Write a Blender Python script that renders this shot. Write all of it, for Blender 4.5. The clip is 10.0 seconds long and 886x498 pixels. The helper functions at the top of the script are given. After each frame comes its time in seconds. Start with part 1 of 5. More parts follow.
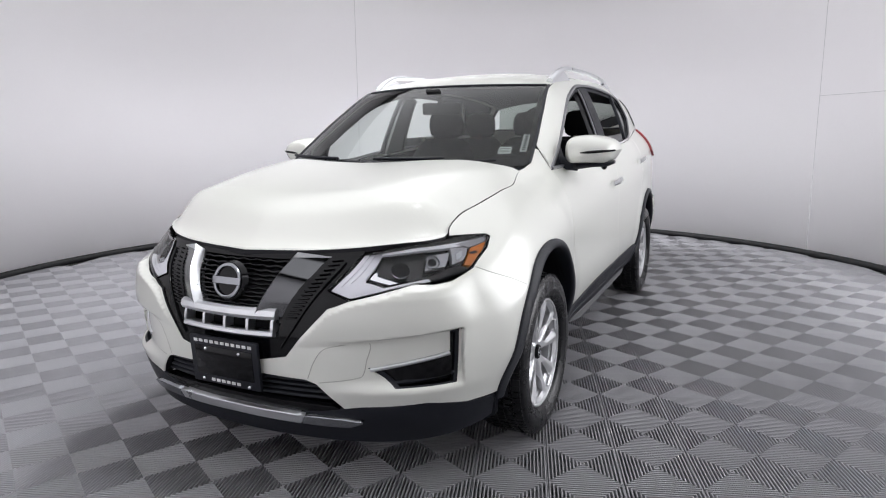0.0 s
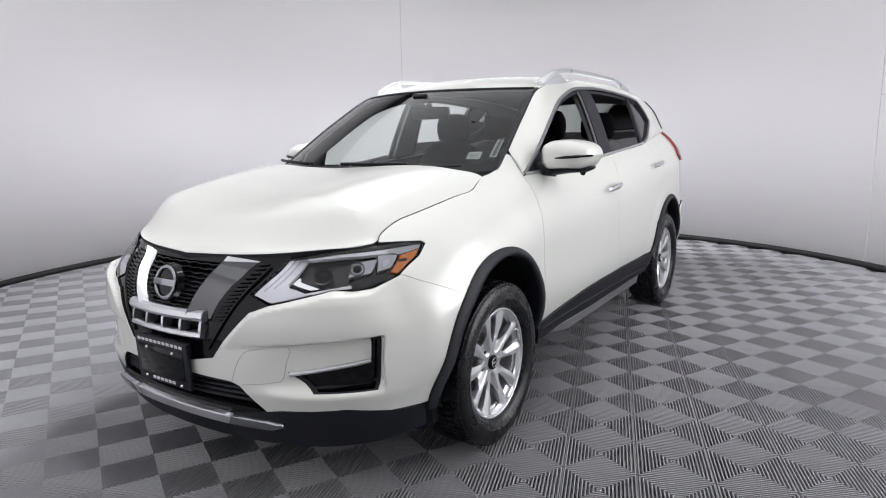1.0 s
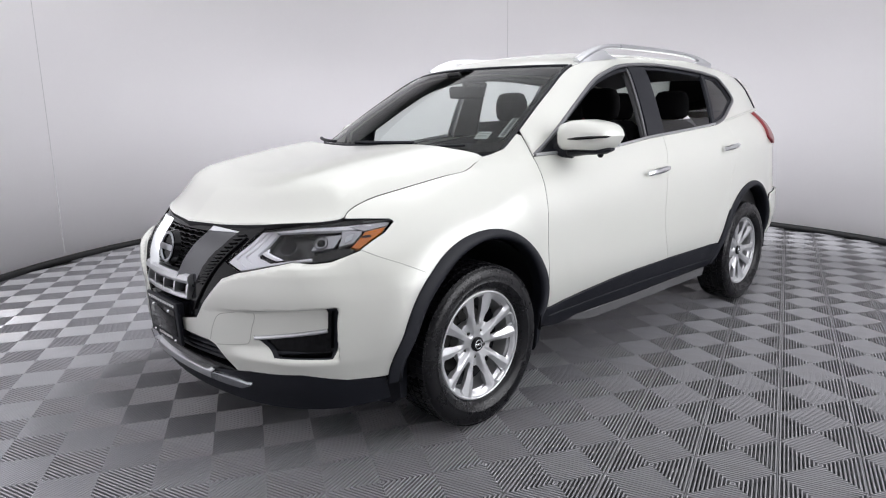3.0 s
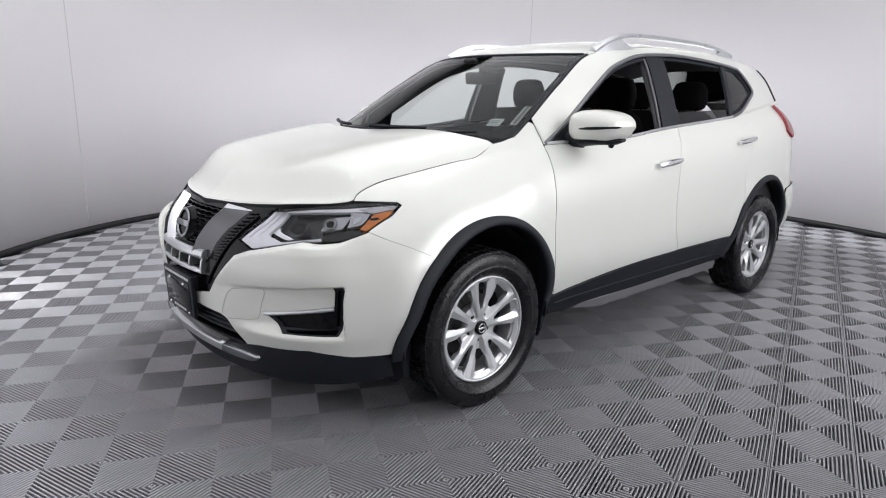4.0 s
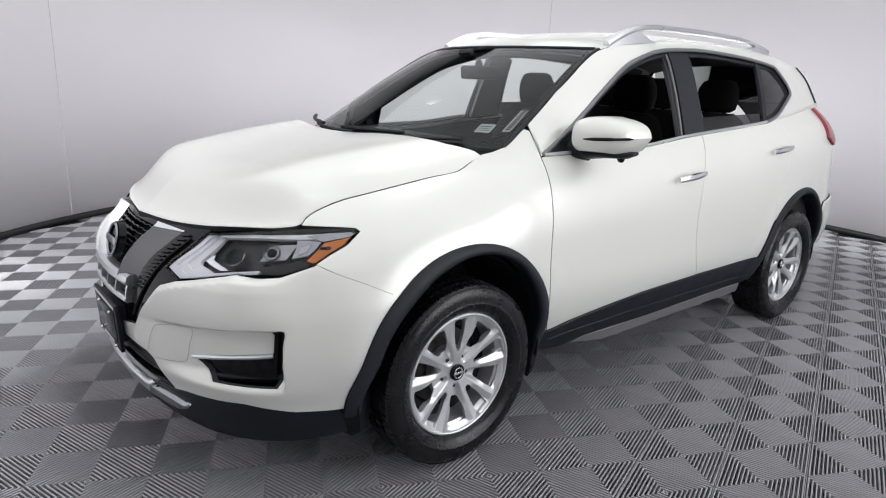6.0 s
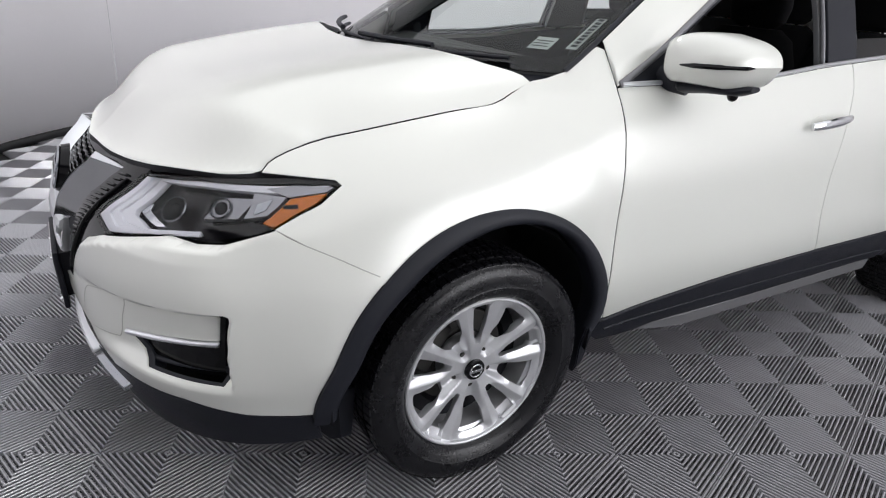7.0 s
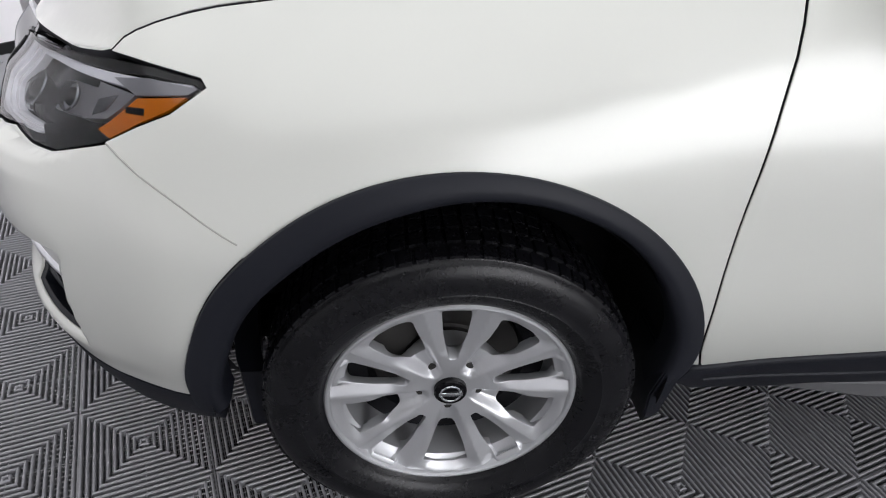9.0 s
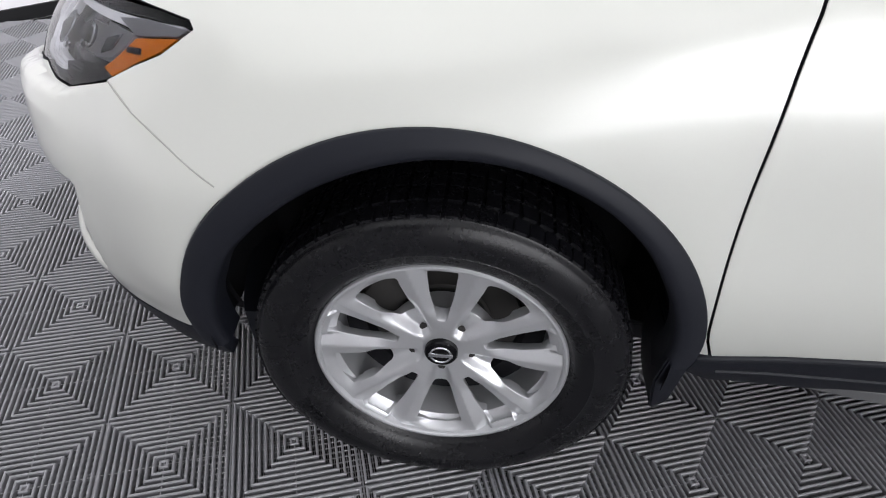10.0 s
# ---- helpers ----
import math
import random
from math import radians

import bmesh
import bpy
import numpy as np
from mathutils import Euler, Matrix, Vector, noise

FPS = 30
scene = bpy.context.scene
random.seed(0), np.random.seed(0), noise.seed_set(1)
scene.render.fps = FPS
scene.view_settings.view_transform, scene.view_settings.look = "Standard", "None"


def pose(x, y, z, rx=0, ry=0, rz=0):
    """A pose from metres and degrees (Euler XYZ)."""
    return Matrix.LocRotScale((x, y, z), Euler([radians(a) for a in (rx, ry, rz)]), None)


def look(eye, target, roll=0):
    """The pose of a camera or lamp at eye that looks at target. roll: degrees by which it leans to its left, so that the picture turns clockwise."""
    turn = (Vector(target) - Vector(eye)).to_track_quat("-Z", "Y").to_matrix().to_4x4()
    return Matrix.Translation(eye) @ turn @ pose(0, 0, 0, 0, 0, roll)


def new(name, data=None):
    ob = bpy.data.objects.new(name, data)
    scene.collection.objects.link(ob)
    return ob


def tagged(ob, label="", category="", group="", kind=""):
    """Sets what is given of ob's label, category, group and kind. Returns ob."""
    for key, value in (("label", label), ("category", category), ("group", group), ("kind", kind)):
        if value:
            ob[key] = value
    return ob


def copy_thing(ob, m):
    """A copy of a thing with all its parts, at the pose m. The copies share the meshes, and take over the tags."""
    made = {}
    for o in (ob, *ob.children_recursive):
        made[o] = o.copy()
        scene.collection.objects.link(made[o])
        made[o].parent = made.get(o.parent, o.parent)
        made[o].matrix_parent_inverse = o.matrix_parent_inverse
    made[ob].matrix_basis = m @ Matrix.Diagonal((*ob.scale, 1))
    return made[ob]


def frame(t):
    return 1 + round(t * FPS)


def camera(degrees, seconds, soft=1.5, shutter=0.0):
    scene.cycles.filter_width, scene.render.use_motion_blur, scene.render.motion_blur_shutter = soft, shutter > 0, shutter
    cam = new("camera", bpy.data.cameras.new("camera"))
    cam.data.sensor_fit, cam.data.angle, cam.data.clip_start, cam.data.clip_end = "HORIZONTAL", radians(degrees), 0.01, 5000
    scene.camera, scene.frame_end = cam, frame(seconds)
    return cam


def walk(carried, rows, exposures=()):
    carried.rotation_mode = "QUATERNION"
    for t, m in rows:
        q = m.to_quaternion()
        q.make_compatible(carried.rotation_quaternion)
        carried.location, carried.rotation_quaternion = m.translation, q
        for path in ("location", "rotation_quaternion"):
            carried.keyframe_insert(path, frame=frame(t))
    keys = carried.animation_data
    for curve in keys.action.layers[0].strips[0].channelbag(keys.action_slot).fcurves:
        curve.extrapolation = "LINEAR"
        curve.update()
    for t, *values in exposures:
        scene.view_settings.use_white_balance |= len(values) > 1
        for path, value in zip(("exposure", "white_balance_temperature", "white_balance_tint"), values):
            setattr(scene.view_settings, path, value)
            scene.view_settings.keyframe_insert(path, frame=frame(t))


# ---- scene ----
cam = camera(70.0, 10.0, soft=1.1)
PATH = [
    (0, (1.631, -2.552, 1.282), (0.771, -0.781, 0.928), -0.8),
    (0.5, (1.873, -2.421, 1.276), (0.9, -0.71, 0.922), -0.4),
    (1, (2.084, -2.262, 1.287), (1.004, -0.614, 0.944), -1.0),
    (1.5, (2.331, -2.155, 1.294), (1.119, -0.601, 0.953), -1.3),
    (2, (2.447, -1.999, 1.276), (1.14, -0.529, 0.912), -0.7),
    (2.5, (2.513, -1.884, 1.273), (1.148, -0.472, 0.895), -0.8),
    (3, (2.594, -1.857, 1.28), (1.174, -0.507, 0.88), -0.7),
    (4.5, (2.67, -1.85, 1.322), (1.215, -0.56, 0.854), 1.4),
    (5, (2.609, -1.762, 1.353), (1.155, -0.473, 0.879), 1.5),
    (6.5, (2.286, -1.194, 1.384), (0.766, -0.039, 0.787), 3.4),
    (7, (2.068, -0.916, 1.362), (0.518, 0.073, 0.577), 4.1),
    (7.5, (1.947, -0.661, 1.335), (0.355, 0.1, 0.393), 3.9),
    (8, (1.891, -0.409, 1.333), (0.251, 0.116, 0.316), 3.9),
    (8.5, (1.76, -0.244, 1.284), (0.118, 0.12, 0.202), 4.6),
    (9, (1.66, -0.132, 1.266), (0.045, 0.067, 0.104), 3.7),
    (9.5, (1.642, -0.018, 1.255), (0.073, -0.006, 0.015), 2.7),
    (10, (1.639, 0.068, 1.254), (0.101, -0.065, -0.017), 1.2),
]
walk(cam, [(t, look(eye, target, roll)) for t, eye, target, roll in PATH],
     exposures=((0.0, 0.07), (5.0, 0.06), (6.5, 0.03), (8.0, -0.03), (9.0, -0.17), (9.5, -0.16), (10.0, 0.03)))

# ---------- world and light ----------
world = bpy.data.worlds.new("World")
scene.world = world
world.use_nodes = True
world.node_tree.nodes["Background"].inputs[0].default_value = (0.9, 0.92, 1.0, 1)
world.node_tree.nodes["Background"].inputs[1].default_value = 0.05
scene.view_settings.exposure = 0.0

CEILING = 4.3


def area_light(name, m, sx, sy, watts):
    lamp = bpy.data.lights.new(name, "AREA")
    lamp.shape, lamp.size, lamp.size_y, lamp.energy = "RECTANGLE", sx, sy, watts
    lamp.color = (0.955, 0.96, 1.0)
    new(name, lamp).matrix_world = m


# unseen light from overhead and the car's left rear; the panel shapes are assumed
area_light("unseen_overhead_light", pose(0.5, 0.0, CEILING - 0.05), 7.6, 9.2, 262)
area_light("unseen_side_light", look((4.25, 2.25, 2.0), (3.4, 1.7, 1.95)), 4.4, 3.0, 165)
# wide fill light added behind the viewer, with no known source there
area_light("unseen_front_fill_light", look((7.3, -5.5, 2.2), (0.0, 1.2, 1.4)), 7.5, 4.0, 14)

# unseen wide fill spots over the car, added to brighten the round wall's foot
for k in range(10):
    a = radians(30 + 25.5 * k)
    lamp = bpy.data.lights.new("added_wall_fill_light", "SPOT")
    lamp.energy, lamp.spot_size, lamp.spot_blend, lamp.shadow_soft_size, lamp.color = 840 if k < 7 else 330, radians(60), 1.0, 0.3, (0.955, 0.96, 1.0)
    c, s = math.cos(a), math.sin(a)
    px, py = (-0.64 - 1.6 * c, 1.88 - 1.6 * s) if k < 7 else (-0.3, 1.6)
    new("added_wall_fill_light", lamp).matrix_world = look((px, py, CEILING - 0.12), (-0.64 + 4.19 * c, 1.88 + 4.19 * s, -1.7))

# three more unseen fill spots, added for the straight wall ahead of the car
for x, y in ((-1.0, -3.1), (0.7, -4.8), (2.4, -6.4)):
    lamp = bpy.data.lights.new("added_wall_fill_light", "SPOT")
    lamp.energy, lamp.spot_size, lamp.spot_blend, lamp.shadow_soft_size, lamp.color = 520, radians(75), 1.0, 0.3, (0.955, 0.96, 1.0)
    new("added_wall_fill_light", lamp).matrix_world = look((x + 2.6, y + 2.7, CEILING - 0.12), (x, y, 0.9))

# ---------- materials ----------
def material(name, color, rough=0.5, metal=0.0, coat=0.0, coat_rough=0.03, grain=0.0, grain_scale=60.0, bump=0.0, bump_scale=200.0,
             wear=0.0, wear_scale=3.0, trans=0.0, ior=1.45, spec=0.5, sheen=0.0, by_object=0.0):
    """A Principled surface with colour and roughness varied at two scales and a fine bump."""
    m = bpy.data.materials.new(name)
    m.use_nodes = True
    nt = m.node_tree
    b = nt.nodes["Principled BSDF"]
    b.inputs["Base Color"].default_value = (*color, 1)
    b.inputs["Roughness"].default_value = rough
    b.inputs["Metallic"].default_value = metal
    b.inputs["Coat Weight"].default_value = coat
    b.inputs["Coat Roughness"].default_value = coat_rough
    b.inputs["Transmission Weight"].default_value = trans
    b.inputs["IOR"].default_value = ior
    b.inputs["Specular IOR Level"].default_value = spec
    b.inputs["Sheen Weight"].default_value = sheen
    if grain or wear or bump or by_object:
        pos = nt.nodes.new("ShaderNodeTexCoord").outputs["Object"]

        def noise_node(scale, detail):
            n = nt.nodes.new("ShaderNodeTexNoise")
            n.inputs["Scale"].default_value, n.inputs["Detail"].default_value = scale, detail
            nt.links.new(pos, n.inputs["Vector"])
            return n.outputs["Fac"]

        def math_node(op, a, c):
            n = nt.nodes.new("ShaderNodeMath")
            n.operation = op
            for k, v in enumerate((a, c)):
                if isinstance(v, (int, float)):
                    n.inputs[k].default_value = v
                else:
                    nt.links.new(v, n.inputs[k])
            return n.outputs[0]
        total = None
        for amount, scale, detail in ((grain, grain_scale, 3), (wear, wear_scale, 5)):
            if amount:
                v = math_node("MULTIPLY", math_node("SUBTRACT", noise_node(scale, detail), 0.5), 2 * amount)
                total = v if total is None else math_node("ADD", total, v)
        if by_object:
            v = math_node("MULTIPLY", math_node("SUBTRACT", nt.nodes.new("ShaderNodeObjectInfo").outputs["Random"], 0.5), 2 * by_object)
            total = v if total is None else math_node("ADD", total, v)
        if total is not None:
            f = math_node("ADD", total, 1.0)
            mix = nt.nodes.new("ShaderNodeVectorMath")
            mix.operation = "SCALE"
            mix.inputs[0].default_value = color
            nt.links.new(f, mix.inputs["Scale"])
            nt.links.new(mix.outputs[0], b.inputs["Base Color"])
            nt.links.new(math_node("MULTIPLY", f, rough), b.inputs["Roughness"])
        if bump:
            bn = nt.nodes.new("ShaderNodeBump")
            bn.inputs["Strength"].default_value, bn.inputs["Distance"].default_value = bump, 0.002
            nt.links.new(noise_node(bump_scale, 2), bn.inputs["Height"])
            nt.links.new(bn.outputs[0], b.inputs["Normal"])
    return m


PAINT = material("pearl_white_paint", (0.745, 0.752, 0.698), 0.40, metal=0.15, coat=1.0, coat_rough=0.15, grain=0.01, grain_scale=900, wear=0.008, wear_scale=1.5)
BLACK = material("black_textured_plastic", (0.010, 0.0112, 0.0165), 0.5, spec=0.35, grain=0.15, grain_scale=300, bump=0.15, bump_scale=900, wear=0.15, wear_scale=6)
GLOSS = material("gloss_black_plastic", (0.004, 0.004, 0.005), 0.10, spec=0.28, wear=0.2, wear_scale=8)
DARK = material("dark_cavity", (0.006, 0.006, 0.009), 0.8)
CHROME = material("chrome", (0.80, 0.81, 0.83), 0.08, metal=1.0, wear=0.06, wear_scale=10)
DCHROME = material("dark_chrome", (0.32, 0.33, 0.35), 0.15, metal=1.0, wear=0.1, wear_scale=14)
# chrome with the dark floor's reflection put into its colour
GREY_CHROME = material("chrome_with_dark_reflection", (0.13, 0.132, 0.138), 0.10, metal=1.0, wear=0.1, wear_scale=14)
SATIN = material("satin_silver", (0.66, 0.67, 0.69), 0.28, metal=0.9, wear=0.06, wear_scale=10)
ALLOY = material("silver_alloy", (0.64, 0.645, 0.66), 0.34, metal=0.65, coat=0.4, grain=0.03, grain_scale=300, wear=0.06, wear_scale=9)
RUBBER = material("tyre_rubber", (0.006, 0.006, 0.0075), 0.28, spec=0.45, grain=0.2, grain_scale=120, bump=0.2, bump_scale=400, wear=0.35, wear_scale=12)
STEEL = material("worn_steel", (0.045, 0.043, 0.041), 0.55, metal=0.3, spec=0.3, grain=0.15, grain_scale=150, wear=0.2, wear_scale=14)
FABRIC = material("black_fabric", (0.009, 0.009, 0.010), 0.9, grain=0.3, grain_scale=500, bump=0.3, bump_scale=600, spec=0.2)
TRIM = material("grey_interior_plastic", (0.13, 0.13, 0.135), 0.6, grain=0.05, grain_scale=200, wear=0.06)
DASH = material("dark_dash_plastic", (0.011, 0.011, 0.012), 0.6, grain=0.2, grain_scale=400, bump=0.15, bump_scale=700)
MOULD = material("satin_grey_moulding", (0.20, 0.20, 0.21), 0.38, metal=0.6, wear=0.08, wear_scale=10)
GREY_GLASS = material("grey_glass", (0.5, 0.53, 0.5), 0.0)
LAMP_SILVER = material("lamp_silver", (0.32, 0.32, 0.34), 0.3, metal=0.7, wear=0.1, wear_scale=30)
SMOKE = material("smoked_lamp_plastic", (0.010, 0.010, 0.012), 0.25, wear=0.1, wear_scale=20)
GLASS = material("clear_glass", (0.90, 0.95, 0.92), 0.0, trans=1.0, ior=1.0, spec=0.5)
LENS = material("clear_lens", (1, 1, 1), 0.0, trans=1.0, ior=1.0)
TINT = material("tinted_glass", (0.10, 0.11, 0.115), 0.0, trans=1.0, ior=1.0)
AMBER = material("amber_plastic", (0.56, 0.155, 0.003), 0.25, coat=0.3, grain=0.12, grain_scale=250, bump=0.3, bump_scale=260)
RED = material("red_plastic", (0.20, 0.012, 0.016), 0.3, coat=0.4, wear=0.1)
FROST = material("pale_light_guide", (0.84, 0.84, 0.88), 0.25, coat=0.3, wear=0.08, wear_scale=20)
SEAM = material("panel_seam_grey", (0.42, 0.42, 0.38), 0.5)
PAPER = material("white_paper", (0.75, 0.76, 0.76), 0.6, wear=0.08, wear_scale=30)
INK = material("dark_ink", (0.05, 0.05, 0.055), 0.6)
LETTER = material("white_print", (0.72, 0.72, 0.72), 0.5)
WALL = material("white_wall", (0.90, 0.880, 0.895), 0.75, grain=0.008, grain_scale=40, wear=0.02, wear_scale=0.7, bump=0.05, bump_scale=120)
JOINT = material("grey_white_joint", (0.60, 0.59, 0.60), 0.8, grain=0.02)
CEIL = material("white_ceiling", (0.91, 0.91, 0.91), 0.9, grain=0.02, wear=0.02)
BASE = material("black_baseboard", (0.007, 0.007, 0.008), 0.6, wear=0.2)
TILE = material("grey_floor_plastic", (0.268, 0.266, 0.282), 0.30, spec=1.0, coat=0.7, coat_rough=0.2, grain=0.05, grain_scale=90, wear=0.14, wear_scale=1.3, by_object=0.03)
UNDER = material("dark_underfloor", (0.010, 0.010, 0.0105), 0.9, grain=0.1)


def thin_glass(m, color, gloss):
    """A thin pane: clear or tinted see-through with a mirror film on top."""
    nt = m.node_tree
    nt.nodes.clear()
    out = nt.nodes.new("ShaderNodeOutputMaterial")
    mix, see, mir, fr = (nt.nodes.new("ShaderNode" + k) for k in ("MixShader", "BsdfTransparent", "BsdfGlossy", "Fresnel"))
    see.inputs[0].default_value = (*color, 1)
    mir.inputs["Roughness"].default_value = 0.0
    fr.inputs["IOR"].default_value = gloss
    nt.links.new(fr.outputs[0], mix.inputs[0])
    nt.links.new(see.outputs[0], mix.inputs[1])
    nt.links.new(mir.outputs[0], mix.inputs[2])
    nt.links.new(mix.outputs[0], out.inputs[0])


thin_glass(GLASS, (0.74, 0.80, 0.77), 1.45)
thin_glass(LENS, (0.95, 0.95, 0.96), 1.34)
thin_glass(GREY_GLASS, (0.42, 0.46, 0.43), 1.5)
thin_glass(TINT, (0.10, 0.105, 0.11), 1.5)
# ---------- car: surfaces ----------
# Car frame: x to the car's left, y towards its tail, z up; the front axle lies at y = 0.


def curve(*pts):
    """A smooth function through (t, value) pairs, held flat in slope past the ends."""
    ts, vs = [p[0] for p in pts], [p[1] for p in pts]
    n = len(ts)
    d = [(vs[i + 1] - vs[i]) / (ts[i + 1] - ts[i]) for i in range(n - 1)]
    m = [d[0]] + [0.0 if d[i - 1] * d[i] <= 0 else 2 * d[i - 1] * d[i] / (d[i - 1] + d[i]) for i in range(1, n - 1)] + [d[-1]]

    def f(t):
        if t <= ts[0]:
            return vs[0] + m[0] * (t - ts[0])
        if t >= ts[-1]:
            return vs[-1] + m[-1] * (t - ts[-1])
        i = 0
        while t > ts[i + 1]:
            i += 1
        h = ts[i + 1] - ts[i]
        s = (t - ts[i]) / h
        return ((1 + 2 * s) * (1 - s) ** 2 * vs[i] + s * (1 - s) ** 2 * h * m[i]
                + s * s * (3 - 2 * s) * vs[i + 1] + s * s * (s - 1) * h * m[i + 1])
    return f


def step_up(t, a, b):
    t = max(0.0, min(1.0, (t - a) / (b - a)))
    return t * t * (3 - 2 * t)


NOSE = 0.95                                   # length of the rounded nose along the wrap
nose_y = curve((0.2, -0.88), (0.32, -0.925), (0.45, -0.95), (0.6, -0.955), (0.735, -0.935), (0.8, -0.905), (0.86, -0.85), (0.93, -0.80), (1.0, -0.73))
nose_len = curve((0.2, 0.50), (0.45, 0.55), (0.65, 0.62), (0.8, 0.73), (1.0, 0.72))
side_w = curve((-0.5, 0.872), (0.0, 0.897), (0.45, 0.888), (1.4, 0.898), (2.3, 0.903), (2.9, 0.885), (3.3, 0.86))
roll_z = curve((-0.6, 0.68), (0.0, 0.72), (0.5, 0.78), (1.4, 0.83), (2.3, 0.92), (3.0, 1.0), (3.4, 1.05))
belt_z = curve((-0.6, 0.915), (-0.53, 0.933), (-0.465, 0.966), (-0.37, 0.993), (-0.2, 1.024), (-0.04, 1.049), (0.086, 1.067), (0.28, 1.092), (0.47, 1.108), (1.01, 1.122), (1.43, 1.163), (2.26, 1.224), (2.75, 1.28), (3.3, 1.34))
belt_x = curve((-0.6, 0.815), (-0.53, 0.796), (-0.46, 0.756), (-0.357, 0.716), (-0.2, 0.697), (-0.03, 0.688), (0.086, 0.693), (0.47, 0.757), (1.43, 0.806), (2.26, 0.804), (2.75, 0.765), (3.3, 0.70))
tail_y = curve((0.3, 3.66), (0.6, 3.73), (0.9, 3.68), (1.15, 3.60), (1.4, 3.45))
TAIL = 0.62


CORNER = 0.022
tuck = curve((-0.7, 0.5), (-0.4, 0.5), (0.2, 0.9), (3.0, 0.9))


def flank(y, z):
    """Half width with the raised blisters round both wheels."""
    x = plain_flank(y, z)
    if y < 0.0:
        # the bumper's full corner ahead of the wheel
        x += CORNER * step_up(z, 0.36, 0.52) * (1 - step_up(z, 0.68, 0.84)) * (1 - step_up(y, -0.32, 0.0)) * step_up(y, -0.62, -0.44)
    d = math.hypot(y / 0.57, (z - 0.36) / 0.66)
    if 0.75 < d < 1.3:
        # the soft shoulder line that arches over the front wheel
        x += 0.007 * max(0.0, 1 - abs(d - 1) / (0.22 if d < 1 else 0.28)) ** 1.1 * (1 - step_up(y, 0.26, 0.40)) * step_up(y, -0.46, -0.28)
    for yc in (0.0, 2.705):
        r = math.hypot(y - yc, z - 0.36)
        if r < 0.62:
            t = max(0.0, min(1.0, (r - 0.47) / 0.15))
            x += 0.006 * (1 - t * t * (3 - 2 * t))
    return x


def plain_flank(y, z):
    """Half width of the lower body at y and z, before the nose or the tail rounds it off."""
    w = side_w(y)
    low = max(0.0, 0.62 - z)
    x = w - tuck(y) * low * low
    a, b = roll_z(y), belt_z(y)
    if z > a:
        r = (z - a) / (b - a)
        x -= (w - belt_x(y)) * (r ** 2.7 if r < 1 else 1 + 1.6 * (r - 1))
    return x


def wrap(u, z):
    """The lower body as one skin: u runs from the nose's middle round the car's left side (negative: the right)."""
    s, u = (1 if u >= 0 else -1), abs(u)
    y0, ln = nose_y(z), nose_len(z)
    if u < NOSE:
        c, n = math.cos(u / NOSE * math.pi / 2), math.sin(u / NOSE * math.pi / 2)
        y = y0 + ln * (1 - c)
        return (s * flank(y, z) * n * (1 + 0.22 * c * c), y, z)
    y = y0 + ln + (u - NOSE)
    y2 = tail_y(z) - TAIL
    if y <= y2:
        return (s * flank(y, z), y, z)
    a = min((y - y2) / (TAIL * 1.4), 1.0) * math.pi / 2
    y = y2 + TAIL * math.sin(a)
    return (s * flank(y2, z) * (math.cos(a) ** 0.8 if a < 1.5707 else 0.0), y, z)


def u_side(y, z):
    """Where on the wrap (left side) a place at y, z lies."""
    y0, ln = nose_y(z), nose_len(z)
    if y >= y0 + ln:
        y2 = tail_y(z) - TAIL
        if y > y2:
            y = y2 + math.asin(min((y - y2) / TAIL, 1.0)) / (math.pi / 2) * TAIL * 1.4
        return NOSE + y - y0 - ln
    return NOSE * math.acos(max(-1.0, min(1.0, 1 - (y - y0) / ln))) / (math.pi / 2)


def u_front(x, z):
    """Where on the wrap a place of the nose at x, z lies."""
    lo, hi = 0.0, NOSE
    for _ in range(40):
        mid = (lo + hi) / 2
        if wrap(mid, z)[0] < abs(x):
            lo = mid
        else:
            hi = mid
    return math.copysign(lo, x)


top_z = curve((0.30, 1.135), (0.36, 1.17), (0.48, 1.25), (0.70, 1.392), (1.0, 1.552), (1.3, 1.605), (1.7, 1.63), (2.2, 1.635), (2.7, 1.61), (3.2, 1.545), (3.4, 1.50))
glass_x = curve((0.2, 0.74), (0.5, 0.762), (1.4, 0.822), (2.3, 0.838), (2.75, 0.812), (3.3, 0.77))


def upper(y, z):
    """The upper side, from the belt to the roof's edge or the windscreen's edge."""
    h = z - 1.1
    e = max(0.0, 1 - (top_z(y) - z) / 0.11)
    return (glass_x(y) - 0.28 * h - 0.25 * h * h - 0.035 * e * e, y, z)


roof_z = curve((0.78, 1.556), (1.1, 1.63), (1.5, 1.672), (1.9, 1.684), (2.4, 1.675), (2.9, 1.64), (3.3, 1.59))


def roof(x, y):
    t = top_z(y)
    xe = upper(y, t)[0]
    return (x, y, roof_z(y) - (roof_z(y) - t) * min(abs(x) / xe, 1.1) ** 2.4)


def hood_edge(y):
    """The seam between hood and wing at y."""
    z = belt_z(min(y, 0.2)) if y > -0.6 else 0.92
    return wrap(u_side(y, z), z)


hood_mid = curve((-0.86, 0.855), (-0.835, 0.888), (-0.8, 0.935), (-0.72, 0.985), (-0.5, 1.053), (-0.2, 1.108), (0.05, 1.142), (0.35, 1.17))


lip_y = curve((0.0, -0.836), (0.268, -0.800), (0.457, -0.732), (0.616, -0.612), (0.676, -0.530), (0.70, -0.49))
lip_z = curve((0.0, 0.888), (0.268, 0.897), (0.457, 0.909), (0.616, 0.920), (0.676, 0.931), (0.70, 0.938))


